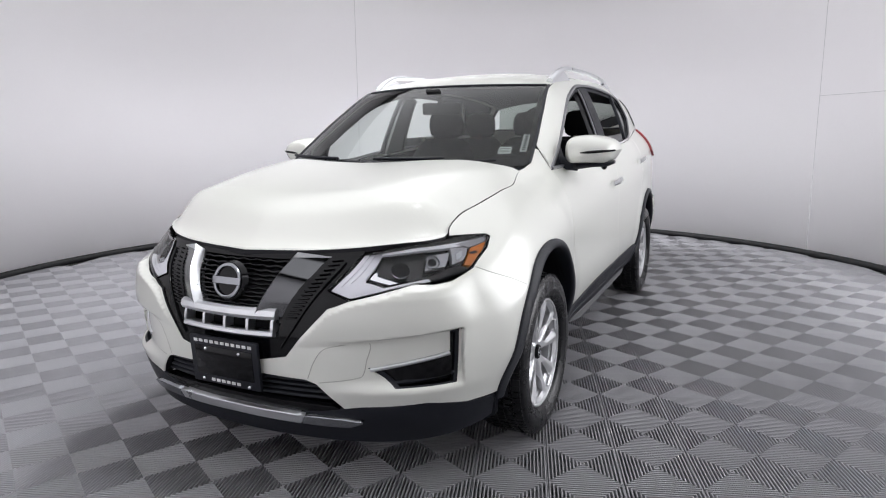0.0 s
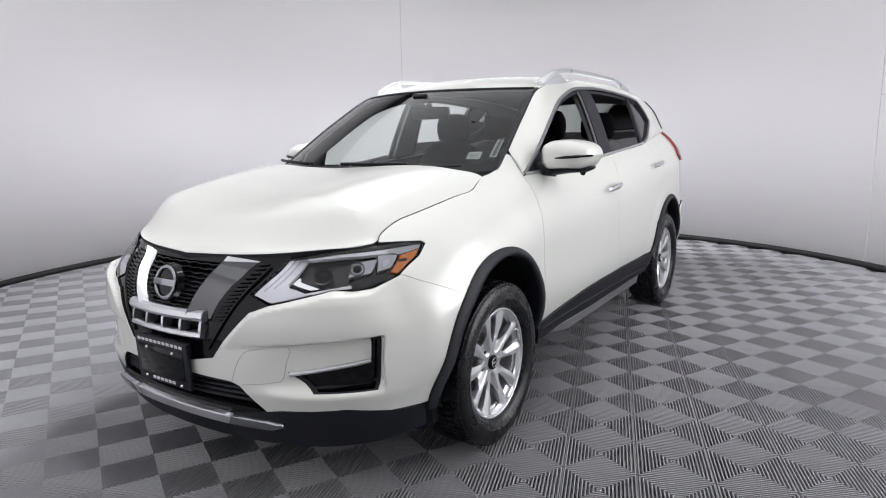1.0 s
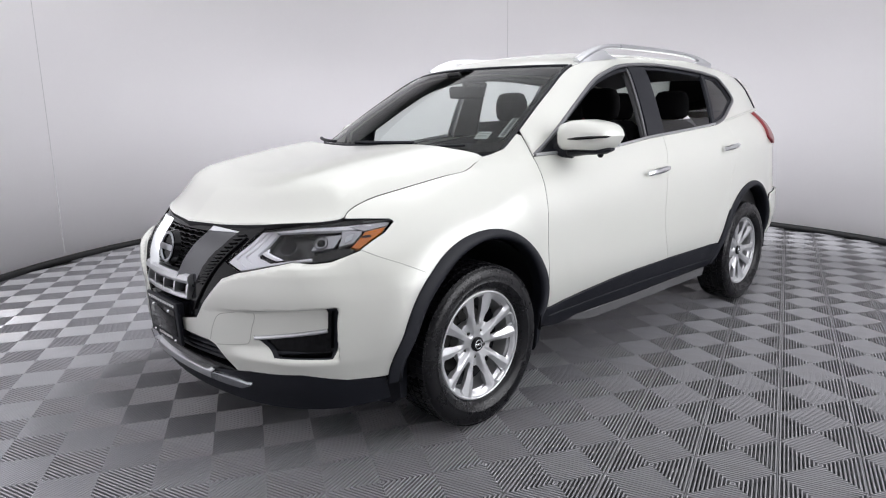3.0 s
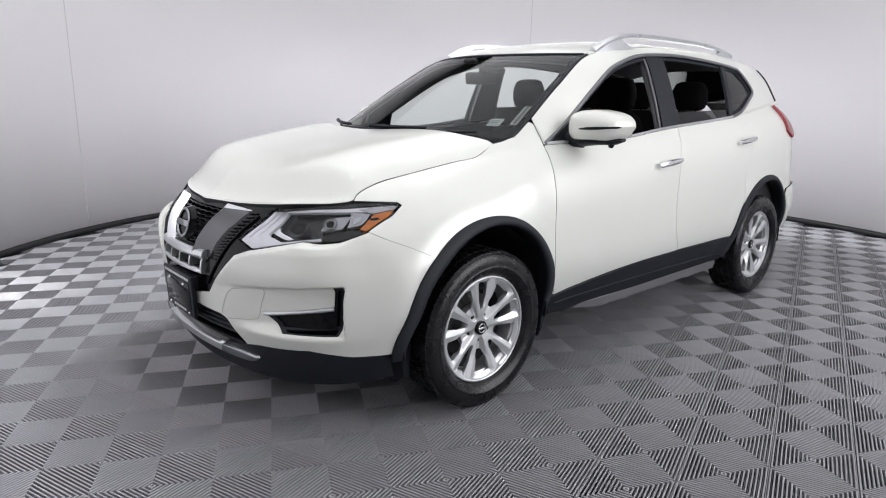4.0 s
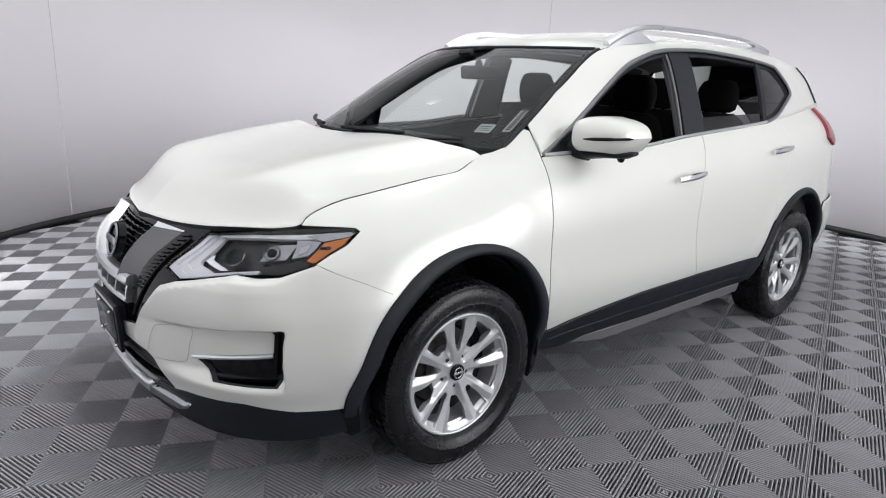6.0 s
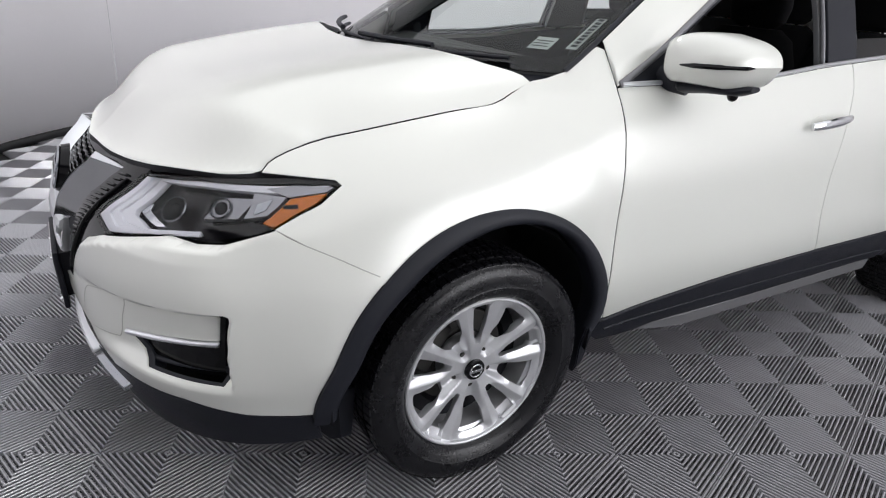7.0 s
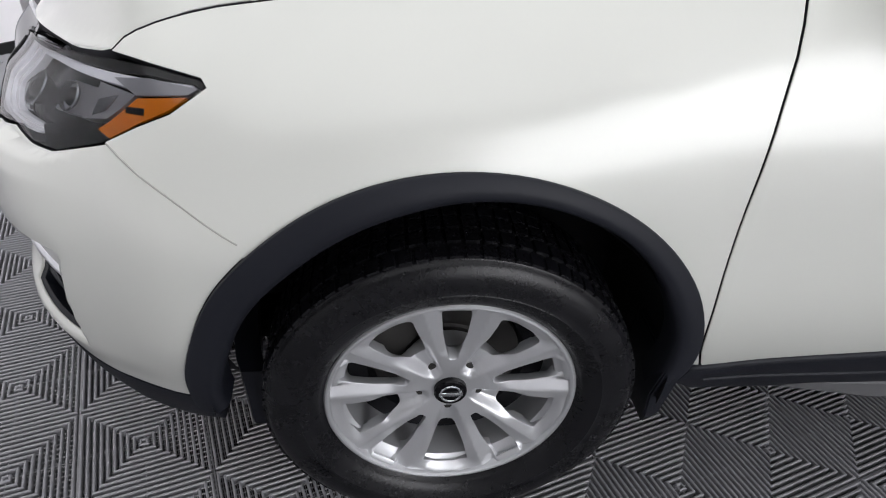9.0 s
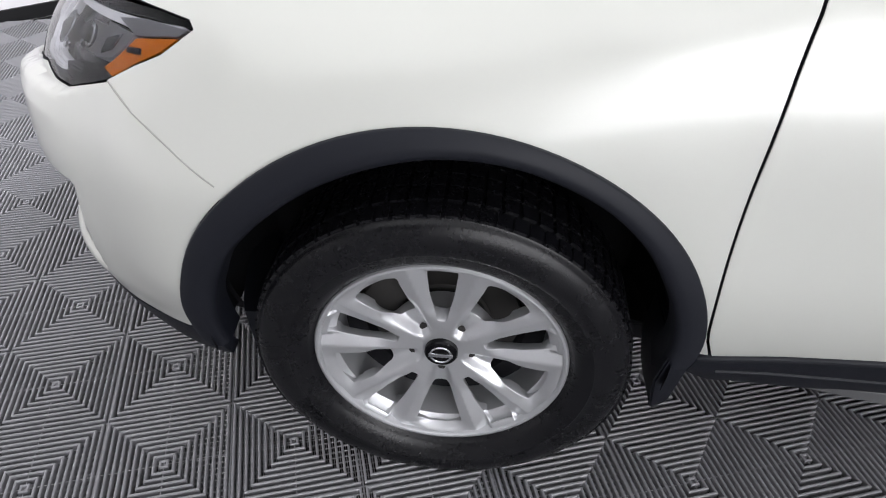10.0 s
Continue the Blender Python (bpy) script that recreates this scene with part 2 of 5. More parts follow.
def hood(x, y):
    """The hood's height over x, y, drawn down to its lip over the lamps."""
    z = hood_top(x, y)
    a = min(abs(x), 0.70)
    k = max(0.0, min(1.0, (y - lip_y(a)) / 0.15))
    k = math.sin(k * math.pi / 2)
    return (x, y, lip_z(a) + (z - lip_z(a)) * k)


def hood_top(x, y):
    yy = max(y, -0.53)
    ex, _, ez = hood_edge(yy)
    q = min(abs(x) / ex, 1.05)
    front = max(0.0, (-0.53 - y))
    k = max(0.0, min(1.0, (y + 0.84) / 0.30))
    k = k * k * (3 - 2 * k)
    crown = k * (0.030 * (1 - q ** 4) + 0.054 * q * q * (1 - q * q))
    return hood_mid(y) + crown - (hood_mid(yy) - ez) * q ** 6.5 - front * 0.35 * q * q


def screen(a, b):
    """The windscreen: a from -1 to 1 across, b from 0 at its foot to 1 at its head."""
    ye = 0.31 + 0.69 * b
    ex, _, ez = upper(ye, top_z(ye))
    yc, zc = 0.0 + 0.79 * b, 1.13 + 0.425 * b + 0.03 * math.sin(math.pi * b)
    return (a * ex, yc + (ye - yc) * a * a, zc + (ez - zc) * a * a)

# ---------- building helpers ----------
from mathutils import geometry


def mesh_object(name, verts, faces, mat, parent=None, label="", normals=None, smooth=True):
    me = bpy.data.meshes.new(name)
    me.from_pydata(verts, [], faces)
    me.materials.append(mat)
    if smooth:
        me.polygons.foreach_set("use_smooth", [True] * len(me.polygons))
    if normals is not None:
        me.normals_split_custom_set_from_vertices(normals)
    ob = new(name, me)
    ob.parent = parent
    if label:
        ob["label"] = label
    return ob


def part(name, bm, mat, parent=None, label="", smooth=True):
    me = bpy.data.meshes.new(name)
    bmesh.ops.recalc_face_normals(bm, faces=bm.faces)
    bm.to_mesh(me)
    bm.free()
    me.materials.append(mat)
    if smooth:
        me.polygons.foreach_set("use_smooth", [True] * len(me.polygons))
        me.set_sharp_from_angle(angle=radians(35))
    ob = new(name, me)
    ob.parent = parent
    if label:
        ob["label"] = label
    return ob


def both(build):
    """Builds a left part, then its mirror image on the right."""
    build(1)
    build(-1)


def flip(geo):
    v, f, n = geo[:3]
    return [(-x, y, z) for x, y, z in v], [tuple(reversed(p)) for p in f], [(-x, y, z) for x, y, z in n]


def normal_at(surf, p, h=0.002):
    a = Vector(surf(p[0] + h, p[1])) - Vector(surf(p[0] - h, p[1]))
    b = Vector(surf(p[0], p[1] + h)) - Vector(surf(p[0], p[1] - h))
    n = a.cross(b)
    return n.normalized() if n.length > 1e-12 else Vector((0, 0, 1))


def smooth_line(pts, step, closed=False):
    """Even points along straight runs between pts."""
    out = []
    n = len(pts)
    for i in range(n if closed else n - 1):
        a, b = Vector(pts[i]), Vector(pts[(i + 1) % n])
        k = max(1, round((b - a).length / step))
        out += [a.lerp(b, j / k) for j in range(k)]
    if not closed:
        out.append(Vector(pts[-1]))
    return out


def round_line(pts, step):
    """A smooth line (Catmull-Rom) through pts."""
    p = [Vector(q) for q in pts]
    p = [2 * p[0] - p[1]] + p + [2 * p[-1] - p[-2]]
    out = []
    for i in range(1, len(p) - 2):
        k = max(1, round((p[i + 1] - p[i]).length / step))
        for j in range(k):
            t = j / k
            out.append(0.5 * (2 * p[i] + (p[i + 1] - p[i - 1]) * t + (2 * p[i - 1] - 5 * p[i] + 4 * p[i + 1] - p[i + 2]) * t * t
                              + (3 * p[i] - p[i - 1] - 3 * p[i + 1] + p[i + 2]) * t ** 3))
    out.append(p[-2])
    return out


def inside(poly, pts):
    """Which of pts (n x 2) lie in the polygon."""
    px, py = pts[:, 0], pts[:, 1]
    hit = np.zeros(len(pts), bool)
    x0, y0 = poly[-1]
    for x1, y1 in poly:
        if y0 != y1:
            hit ^= ((y0 > py) != (y1 > py)) & (px < (x1 - x0) * (py - y0) / (y1 - y0) + x0)
        x0, y0 = x1, y1
    return hit


def patch(surf, outer, holes=(), step=0.03, lift=0.0, fold=0.014, edge=0.003, out=1):
    """A panel: the part of surf within the outline, less the holes, lifted along its normal, its edges rounded and folded inwards.
    out: 1 where surf's normal points outwards, -1 where it points in."""
    loops = [[(float(p[0]), float(p[1])) for p in lp] for lp in (outer, *holes)]
    o = np.array(loops[0])
    lo, hi = o.min(0), o.max(0)
    gx, gy = np.meshgrid(np.arange(lo[0] + step / 2, hi[0], step), np.arange(lo[1] + step / 2, hi[1], step))
    g = np.c_[gx.ravel(), gy.ravel()]
    keep = inside(loops[0], g)
    for h in loops[1:]:
        keep &= ~inside(h, g)
    g = g[keep]
    b = np.array([p for lp in loops for p in lp])
    if len(g):
        near = np.min(((g[:, None, :] - b[None]) ** 2).sum(2), axis=1) if len(g) * len(b) < 4e7 else np.ones(len(g))
        g = g[near > (0.45 * step) ** 2]
    edges, at = [], 0
    for lp in loops:
        edges += [(at + i, at + (i + 1) % len(lp)) for i in range(len(lp))]
        at += len(lp)
    pts = [Vector(p) for p in b] + [Vector(p) for p in g]
    v2, _, tris, _, _, _ = geometry.delaunay_2d_cdt(pts, edges, [], 0, 1e-6)
    v2 = np.array([(p[0], p[1]) for p in v2])
    tris = np.array([t for t in tris if len(t) == 3])
    mid = v2[tris].mean(1)
    ok = inside(loops[0], mid)
    for h in loops[1:]:
        ok &= ~inside(h, mid)
    tris = tris[ok]
    verts, normals = [], []
    for p in v2:
        n = normal_at(surf, p) * out
        q = Vector(surf(p[0], p[1])) + n * lift
        verts.append(q)
        normals.append(n)
    faces = []
    count = {}
    for t in tris:
        t = [int(i) for i in t]
        n = (verts[t[1]] - verts[t[0]]).cross(verts[t[2]] - verts[t[0]])
        if n.dot(normals[t[0]]) < 0:
            t.reverse()
        faces.append(tuple(t))
        for i in range(3):
            count[(t[i], t[(i + 1) % 3])] = True
    rim = [e for e in count if (e[1], e[0]) not in count]
    if fold:
        side = {}
        for a, c in rim:
            d = (verts[c] - verts[a])
            s = d.cross(normals[a])
            s = s.normalized() if s.length > 1e-9 else Vector((0, 0, 0))
            for i in (a, c):
                side[i] = side.get(i, Vector((0, 0, 0))) + s
        r1, r2 = {}, {}
        for i, s in side.items():
            s = s.normalized() if s.length > 1e-9 else s
            r1[i] = len(verts)
            verts.append(verts[i] - normals[i] * edge + s * 0.0004)
            normals.append((s * 0.9 + normals[i] * 0.3).normalized())
            r2[i] = len(verts)
            verts.append(verts[i] - normals[i] * fold + s * 0.0004)
            normals.append(s if s.length else normals[i])
        faces += [(c, a, r1[a], r1[c]) for a, c in rim]
        faces += [(r1[c], r1[a], r2[a], r2[c]) for a, c in rim]
    return [tuple(v) for v in verts], faces, [tuple(n) for n in normals], len(rim) if fold else 0


def panel(name, mat, parent, geo, sides=1, label=""):
    """Links a left part, and with sides=2 its mirror twin; returns them."""
    made = [mesh_object(name, *geo[:2], mat, parent, label, geo[2])]
    if sides == 2:
        g = flip(geo)
        made.append(mesh_object(name, *g[:2], mat, parent, label, g[2]))
    if mat is PAINT and len(geo) > 3:
        # the folded edges are coloured dark: the gaps' shade is put into them
        for ob in made:
            ob.data.materials.append(DARK)
            for p in ob.data.polygons[len(geo[1]) - geo[3]:]:
                p.material_index = 1
    return made


def strip(points, normals, width, height, sink=0.004):
    """A low rounded moulding along points on a surface: geometry as patch gives it."""
    verts, faces, norms = [], [], []
    n = len(points)
    shape = ((-0.5, -sink / height), (-0.5, 0.45), (-0.3, 0.92), (0, 1.0), (0.3, 0.92), (0.5, 0.45), (0.5, -sink / height))
    for i, (p, m) in enumerate(zip(points, normals)):
        t = (points[min(i + 1, n - 1)] - points[max(i - 1, 0)]).normalized()
        s = t.cross(m).normalized()
        for a, h in shape:
            verts.append(tuple(p + s * a * width + m * h * height))
            norms.append(tuple((s * a * 2 + m * max(h, 0.05)).normalized()))
    k = len(shape)
    for i in range(n - 1):
        for j in range(k - 1):
            faces.append((i * k + j, i * k + j + 1, (i + 1) * k + j + 1, (i + 1) * k + j))
    faces += [tuple(reversed(range(k))), tuple(range((n - 1) * k, n * k))]
    return verts, faces, norms


def on_surface(surf, line, lift=0.0, out=1):
    pts, nor = [], []
    for p in line:
        m = normal_at(surf, p) * out
        pts.append(Vector(surf(p[0], p[1])) + m * lift)
        nor.append(m)
    return pts, nor


def lathe(bm, profile, seg, turn=2 * math.pi, close=True):
    """Turns (x, r) profile points about the x axis."""
    rings = []
    for i in range(seg if close else seg + 1):
        a = turn * i / seg
        rings.append([bm.verts.new((x, r * math.cos(a), r * math.sin(a))) for x, r in profile])
    for i in range(seg):
        a, b = rings[i], rings[(i + 1) % len(rings)]
        for j in range(len(profile) - 1):
            bm.faces.new((a[j], a[j + 1], b[j + 1], b[j]))
    return bm


def solid_box(bm, x, y, z, sx, sy, sz, bevel=0.0, m=None, seg=2):
    made = bmesh.ops.create_cube(bm, size=1)["verts"]
    mat = Matrix.Translation((x, y, z)) @ (m or Matrix()) @ Matrix.Diagonal((sx, sy, sz, 1))
    bmesh.ops.transform(bm, matrix=mat, verts=made)
    if bevel:
        es = list({e for v in made for e in v.link_edges})
        bmesh.ops.bevel(bm, geom=es, offset=bevel, segments=seg, affect="EDGES", profile=0.5)
    return bm


def loft(bm, rings, caps=True, closed=True):
    """Skins a row of equal rings of places."""
    vs = [[bm.verts.new(p) for p in r] for r in rings]
    n = len(vs[0])
    for a, b in zip(vs, vs[1:]):
        for j in range(n if closed else n - 1):
            bm.faces.new((a[j], a[(j + 1) % n], b[(j + 1) % n], b[j]))
    if caps:
        bm.faces.new(list(reversed(vs[0])))
        bm.faces.new(vs[-1])
    return bm


def tube(bm, path, rx, ry=None, seg=10, up=(0, 0, 1)):
    """A tube of oval section along a path."""
    ry = ry or rx
    path = [Vector(p) for p in path]
    rings = []
    for i, p in enumerate(path):
        t = (path[min(i + 1, len(path) - 1)] - path[max(i - 1, 0)]).normalized()
        s = t.cross(Vector(up)).normalized()
        u = s.cross(t)
        k = [rx[i], ry[i]] if isinstance(rx, (list, tuple)) else [rx, ry]
        rings.append([p + s * k[0] * math.cos(2 * math.pi * j / seg) + u * k[1] * math.sin(2 * math.pi * j / seg) for j in range(seg)])
    return loft(bm, rings)


def blob(bm, rings, seg=24, power=2.6):
    """A rounded body from rows (centre, half width, half height) along y, with squarish oval sections."""
    out = []
    for (cx, cy, cz), w, h in rings:
        ring = []
        for j in range(seg):
            a = 2 * math.pi * j / seg
            c, s = math.cos(a), math.sin(a)
            ring.append((cx + w * math.copysign(abs(c) ** (2 / power), c), cy, cz + h * math.copysign(abs(s) ** (2 / power), s)))
        out.append(ring)
    return loft(bm, out)

# ---------- the room ----------
CENTRE, RADIUS = (-0.64, 1.88), 4.19


def wall_line(inset=0.0):
    """The plan of the wall: a round back, straight flanks, a flat front behind the viewer."""
    pts = []
    r = RADIUS - inset
    for k in range(0, 91):
        a = radians(25 + (250 - 25) * k / 90)
        pts.append((CENTRE[0] + r * math.cos(a), CENTRE[1] + r * math.sin(a)))
    # the unseen flanks and front are added to close the room
    pts.append((4.6 - inset, -8.6 + inset))
    pts.append((10.4 - inset, -2.8 + inset))
    return pts


def ribbon(name, inner, outer, z0, z1, mat, label, category):
    verts, faces = [], []
    n = len(inner)
    for z in (z0, z1):
        for loop in (inner, outer):
            verts += [(x, y, z) for x, y in loop]
    for i in range(n):
        j = (i + 1) % n
        faces += [(i, j, 2 * n + j, 2 * n + i), (n + j, n + i, 3 * n + i, 3 * n + j), (2 * n + i, 2 * n + j, 3 * n + j, 3 * n + i), (j, i, n + i, n + j)]
    ob = mesh_object(name, verts, faces, mat, None, label, smooth=False)
    for i, p in enumerate(ob.data.polygons):
        p.use_smooth = (i // 4) < 90 and i % 4 < 2
    return tagged(ob, label, category, kind="structure")


ribbon("wall_round", wall_line(), wall_line(-0.15), -0.05, CEILING, WALL, "smooth white curved studio wall with faint panel joints", "wall")
ribbon("baseboard", wall_line(0.02), wall_line(0.001), -0.012, 0.055, BASE, "black baseboard along the curved wall", "baseboard")

bm = bmesh.new()
bm.faces.new([bm.verts.new((x, y, CEILING)) for x, y in wall_line(-0.15)])
bmesh.ops.solidify(bm, geom=bm.faces[:], thickness=0.1)
tagged(part("ceiling", bm, CEIL, None, "plain white ceiling over the studio", smooth=False), "plain white ceiling over the studio", "ceiling", kind="structure")


def wall_joint(a, z0, z1, width):
    """A fine upright joint bead on the round wall at angle a."""
    bm = bmesh.new()
    r = RADIUS - 0.001
    solid_box(bm, r, 0, (z0 + z1) / 2, 0.0014, width, z1 - z0, 0.0006)
    ob = part("trim", bm, JOINT)
    ob.matrix_world = pose(CENTRE[0], CENTRE[1], 0, 0, 0, a)
    tagged(ob, "fine raised joint between white wall panels", "trim", kind="structure")


for a in (47.2, 130.4, 213.0):
    wall_joint(a, 0.055, CEILING, 0.006)
rail = [(CENTRE[0] + (RADIUS - 0.001) * math.cos(radians(a)), CENTRE[1] + (RADIUS - 0.001) * math.sin(radians(a)), 1.62) for a in np.arange(25.5, 47.3, 0.9)]
bm = bmesh.new()
tube(bm, rail, 0.0025, 0.003, 6)
tagged(part("trim", bm, JOINT), "fine level joint across the white wall panels", "trim", kind="structure")

# floor: open ribbed tiles over a dark base
bm = bmesh.new()
bm.faces.new([bm.verts.new((x, y, -0.022)) for x, y in wall_line(-0.15)])
floor = tagged(part("floor", bm, UNDER, None, smooth=False), "grey ribbed interlocking plastic floor tiles over a dark base", "floor", kind="structure")

# ---------- the car ----------
car = tagged(new("car"), "pearl white compact sport utility vehicle parked on the studio floor", "car")

AXLE_R = 2.705
ARCH_Y, ARCH_Z, ARCH_OUT, ARCH_IN = -0.012, 0.372, 0.468, 0.422


def S(y, z):
    return (u_side(y, z), z)


def N(x, z):
    return (u_front(x, z), z)


def arch_r(r, a):
    """The arch is a little flat at the front and full over the rear."""
    return r - 0.002 + 0.010 * math.exp(-((a - 115) / 30) ** 2) - 0.013 * math.exp(-((a - 18) / 15) ** 2) - 0.004 * math.exp(-((a - 45) / 22) ** 2) + 0.006 * math.exp(-((a - 145) / 18) ** 2) 


arch_band = curve((-10, 0.062), (20, 0.062), (45, 0.063), (60, 0.060), (77, 0.054), (93, 0.043), (110, 0.038), (122, 0.038), (135, 0.044), (150, 0.052), (190, 0.055))


def arch(y0, r, a0, a1, n=26):
    """Points of a wheel arch as (y, z), by angle from the front (0) over the top (90) to the rear (180)."""
    out = []
    for k in range(n + 1):
        a = a0 + (a1 - a0) * k / n
        q = arch_r(r, a)
        out.append((y0 - q * math.cos(radians(a)), ARCH_Z + q * math.sin(radians(a))))
    return out


def mirrored(line):
    """A left half outline closed by its mirror image."""
    return list(line) + [(-u, z) for u, z in reversed(line) if abs(u) > 1e-6]


def bumper_skin(u, z):
    """The wrap with the bumper's rounded shelf below the lamp, its ridge, and the sharp pocket round the fog lamp."""
    x, y, zz = wrap(u, z)
    a = abs(x)
    if z < 0.34 or z > 0.86 or y > -0.36:
        return (x, y, zz)
    e = min(seg_gap(a, z, p, q) for p, q in zip(SHELF, SHELF[1:]))
    top = 0.607 + 0.075 * (a - 0.45)
    out = 0.036 * step_up(e, -0.004, 0.015) * max(0.0, min(1.0, (z - top + 0.01) / (0.76 - top))) * (1 - step_up(y, -0.72, -0.56))
    sink = 0.050 * (1 - step_up(z, top - 0.008, top + 0.006)) * step_up(z, 0.425, 0.475) * step_up(a, 0.34, 0.70) * (1 - step_up(a, 0.778, 0.790))
    sink += 0.008 * (1 - step_up(z, 0.37, 0.44)) * step_up(a, 0.3, 0.5) * (1 - step_up(y, -0.6, -0.45))
    d = sink - out
    return (x * (1 - 0.45 * d), y + d * 0.88, zz)


def seg_gap(a, z, p, q):
    """Distance in the nose's (x, z) plane from a point to a segment."""
    dx, dz = q[0] - p[0], q[1] - p[1]
    t = max(0.0, min(1.0, ((a - p[0]) * dx + (z - p[1]) * dz) / (dx * dx + dz * dz)))
    return math.hypot(a - p[0] - t * dx, z - p[1] - t * dz)


SHELF = [(0.139, 0.523), (0.244, 0.544), (0.301, 0.615), (0.392, 0.716), (0.456, 0.742), (0.573, 0.772), (0.638, 0.790), (0.691, 0.784), (0.732, 0.789), (0.776, 0.823)]


# ---- lower body panels ----
SEAM_BUMPER = [(-0.533, 0.823), (-0.479, 0.794), (-0.414, 0.766), (-0.335, 0.727)]
LAMP_LOW = [(0.456, 0.742), (0.573, 0.772), (0.638, 0.790), (0.691, 0.784), (0.732, 0.789)]
BUMPER_IN = [(0.139, 0.523), (0.244, 0.544), (0.301, 0.615), (0.392, 0.716)]
BUMPER_LOW = [(0.784, 0.355), (0.69, 0.383), (0.492, 0.374), (0.435, 0.366)]
FOG = [(0.751, 0.627), (0.775, 0.629), (0.77, 0.443), (0.605, 0.443), (0.518, 0.514), (0.753, 0.551)]


def dense(line, step=0.02):
    return [tuple(p) for p in smooth_line(line, step)]


def bumper():
    half = [N(0.0, 0.523)] + [N(x, z) for x, z in BUMPER_IN] + [N(x, z) for x, z in LAMP_LOW] + [S(*p) for p in SEAM_BUMPER]
    half += [S(y, z) for y, z in reversed(arch(ARCH_Y, ARCH_OUT + 0.002, -3, 47, 12))]
    half += [N(x, z) for x, z in BUMPER_LOW] + [N(0.351, 0.457), N(0.312, 0.47), N(0.139, 0.476), N(0.0, 0.476)]
    half = dense(half)
    fog = dense([N(*p) for p in FOG] + [N(*FOG[0])])[:-1]
    full = mirrored(half)
    geo = patch(bumper_skin, full, [fog, [(-u, z) for u, z in fog]], 0.0085, fold=0.030, edge=0.006)
    ob = panel("front_bumper", PAINT, car, geo, label="pearl white bumper cover with recessed lamp pockets")[0]
    for sgn in (1, -1):
        # fog pocket: a black back, a ledge silvered for its reflection, and the tow cap's fine seam
        back = patch(wrap, dense([N(*p) for p in FOG] + [N(*FOG[0])])[:-1], (), 0.03, lift=-0.045, fold=0)
        rim = patch(bumper_skin, fog, [[tuple(Vector(p).lerp(Vector(N(0.69, 0.50)), 0.12)) for p in fog]], 0.03, lift=-0.006, fold=0.045, edge=0.002)
        for g, mt, nm in ((back, GLOSS, "fog_back"), (rim, BLACK, "fog_bezel")):
            g = g if sgn > 0 else flip(g)
            mesh_object(nm, *g[:2], mt, ob, "black plastic fog lamp bezel" if nm == "fog_bezel" else "", g[2])
        for lo, hi, mt, nm, up in (((0.528, 0.507), (0.752, 0.542), SATIN, "fog_ledge", -0.004), ((0.60, 0.462), (0.765, 0.470), BLACK, "fog_slat", -0.020)):
            line = dense([N(*lo), N(*hi)])
            g = strip(*on_surface(bumper_skin, line, up), 0.014, 0.012)
            g = g if sgn > 0 else flip(g)
            mesh_object(nm, *g[:2], mt, ob, "", g[2])
        cap = [N(0.322, 0.475), N(0.345, 0.53), N(0.375, 0.575), N(0.415, 0.592), N(0.525, 0.603), N(0.518, 0.54), N(0.505, 0.49), N(0.48, 0.478), N(0.36, 0.462)]
        line = [tuple(p) for p in round_line(cap, 0.012)]
        g = strip(*on_surface(bumper_skin, line, 0.0), 0.003, 0.0006)
        g = g if sgn > 0 else flip(g)
        mesh_object("tow_cap_seam", *g[:2], SEAM, ob, "", g[2])
    return ob


bumper_ob = bumper()


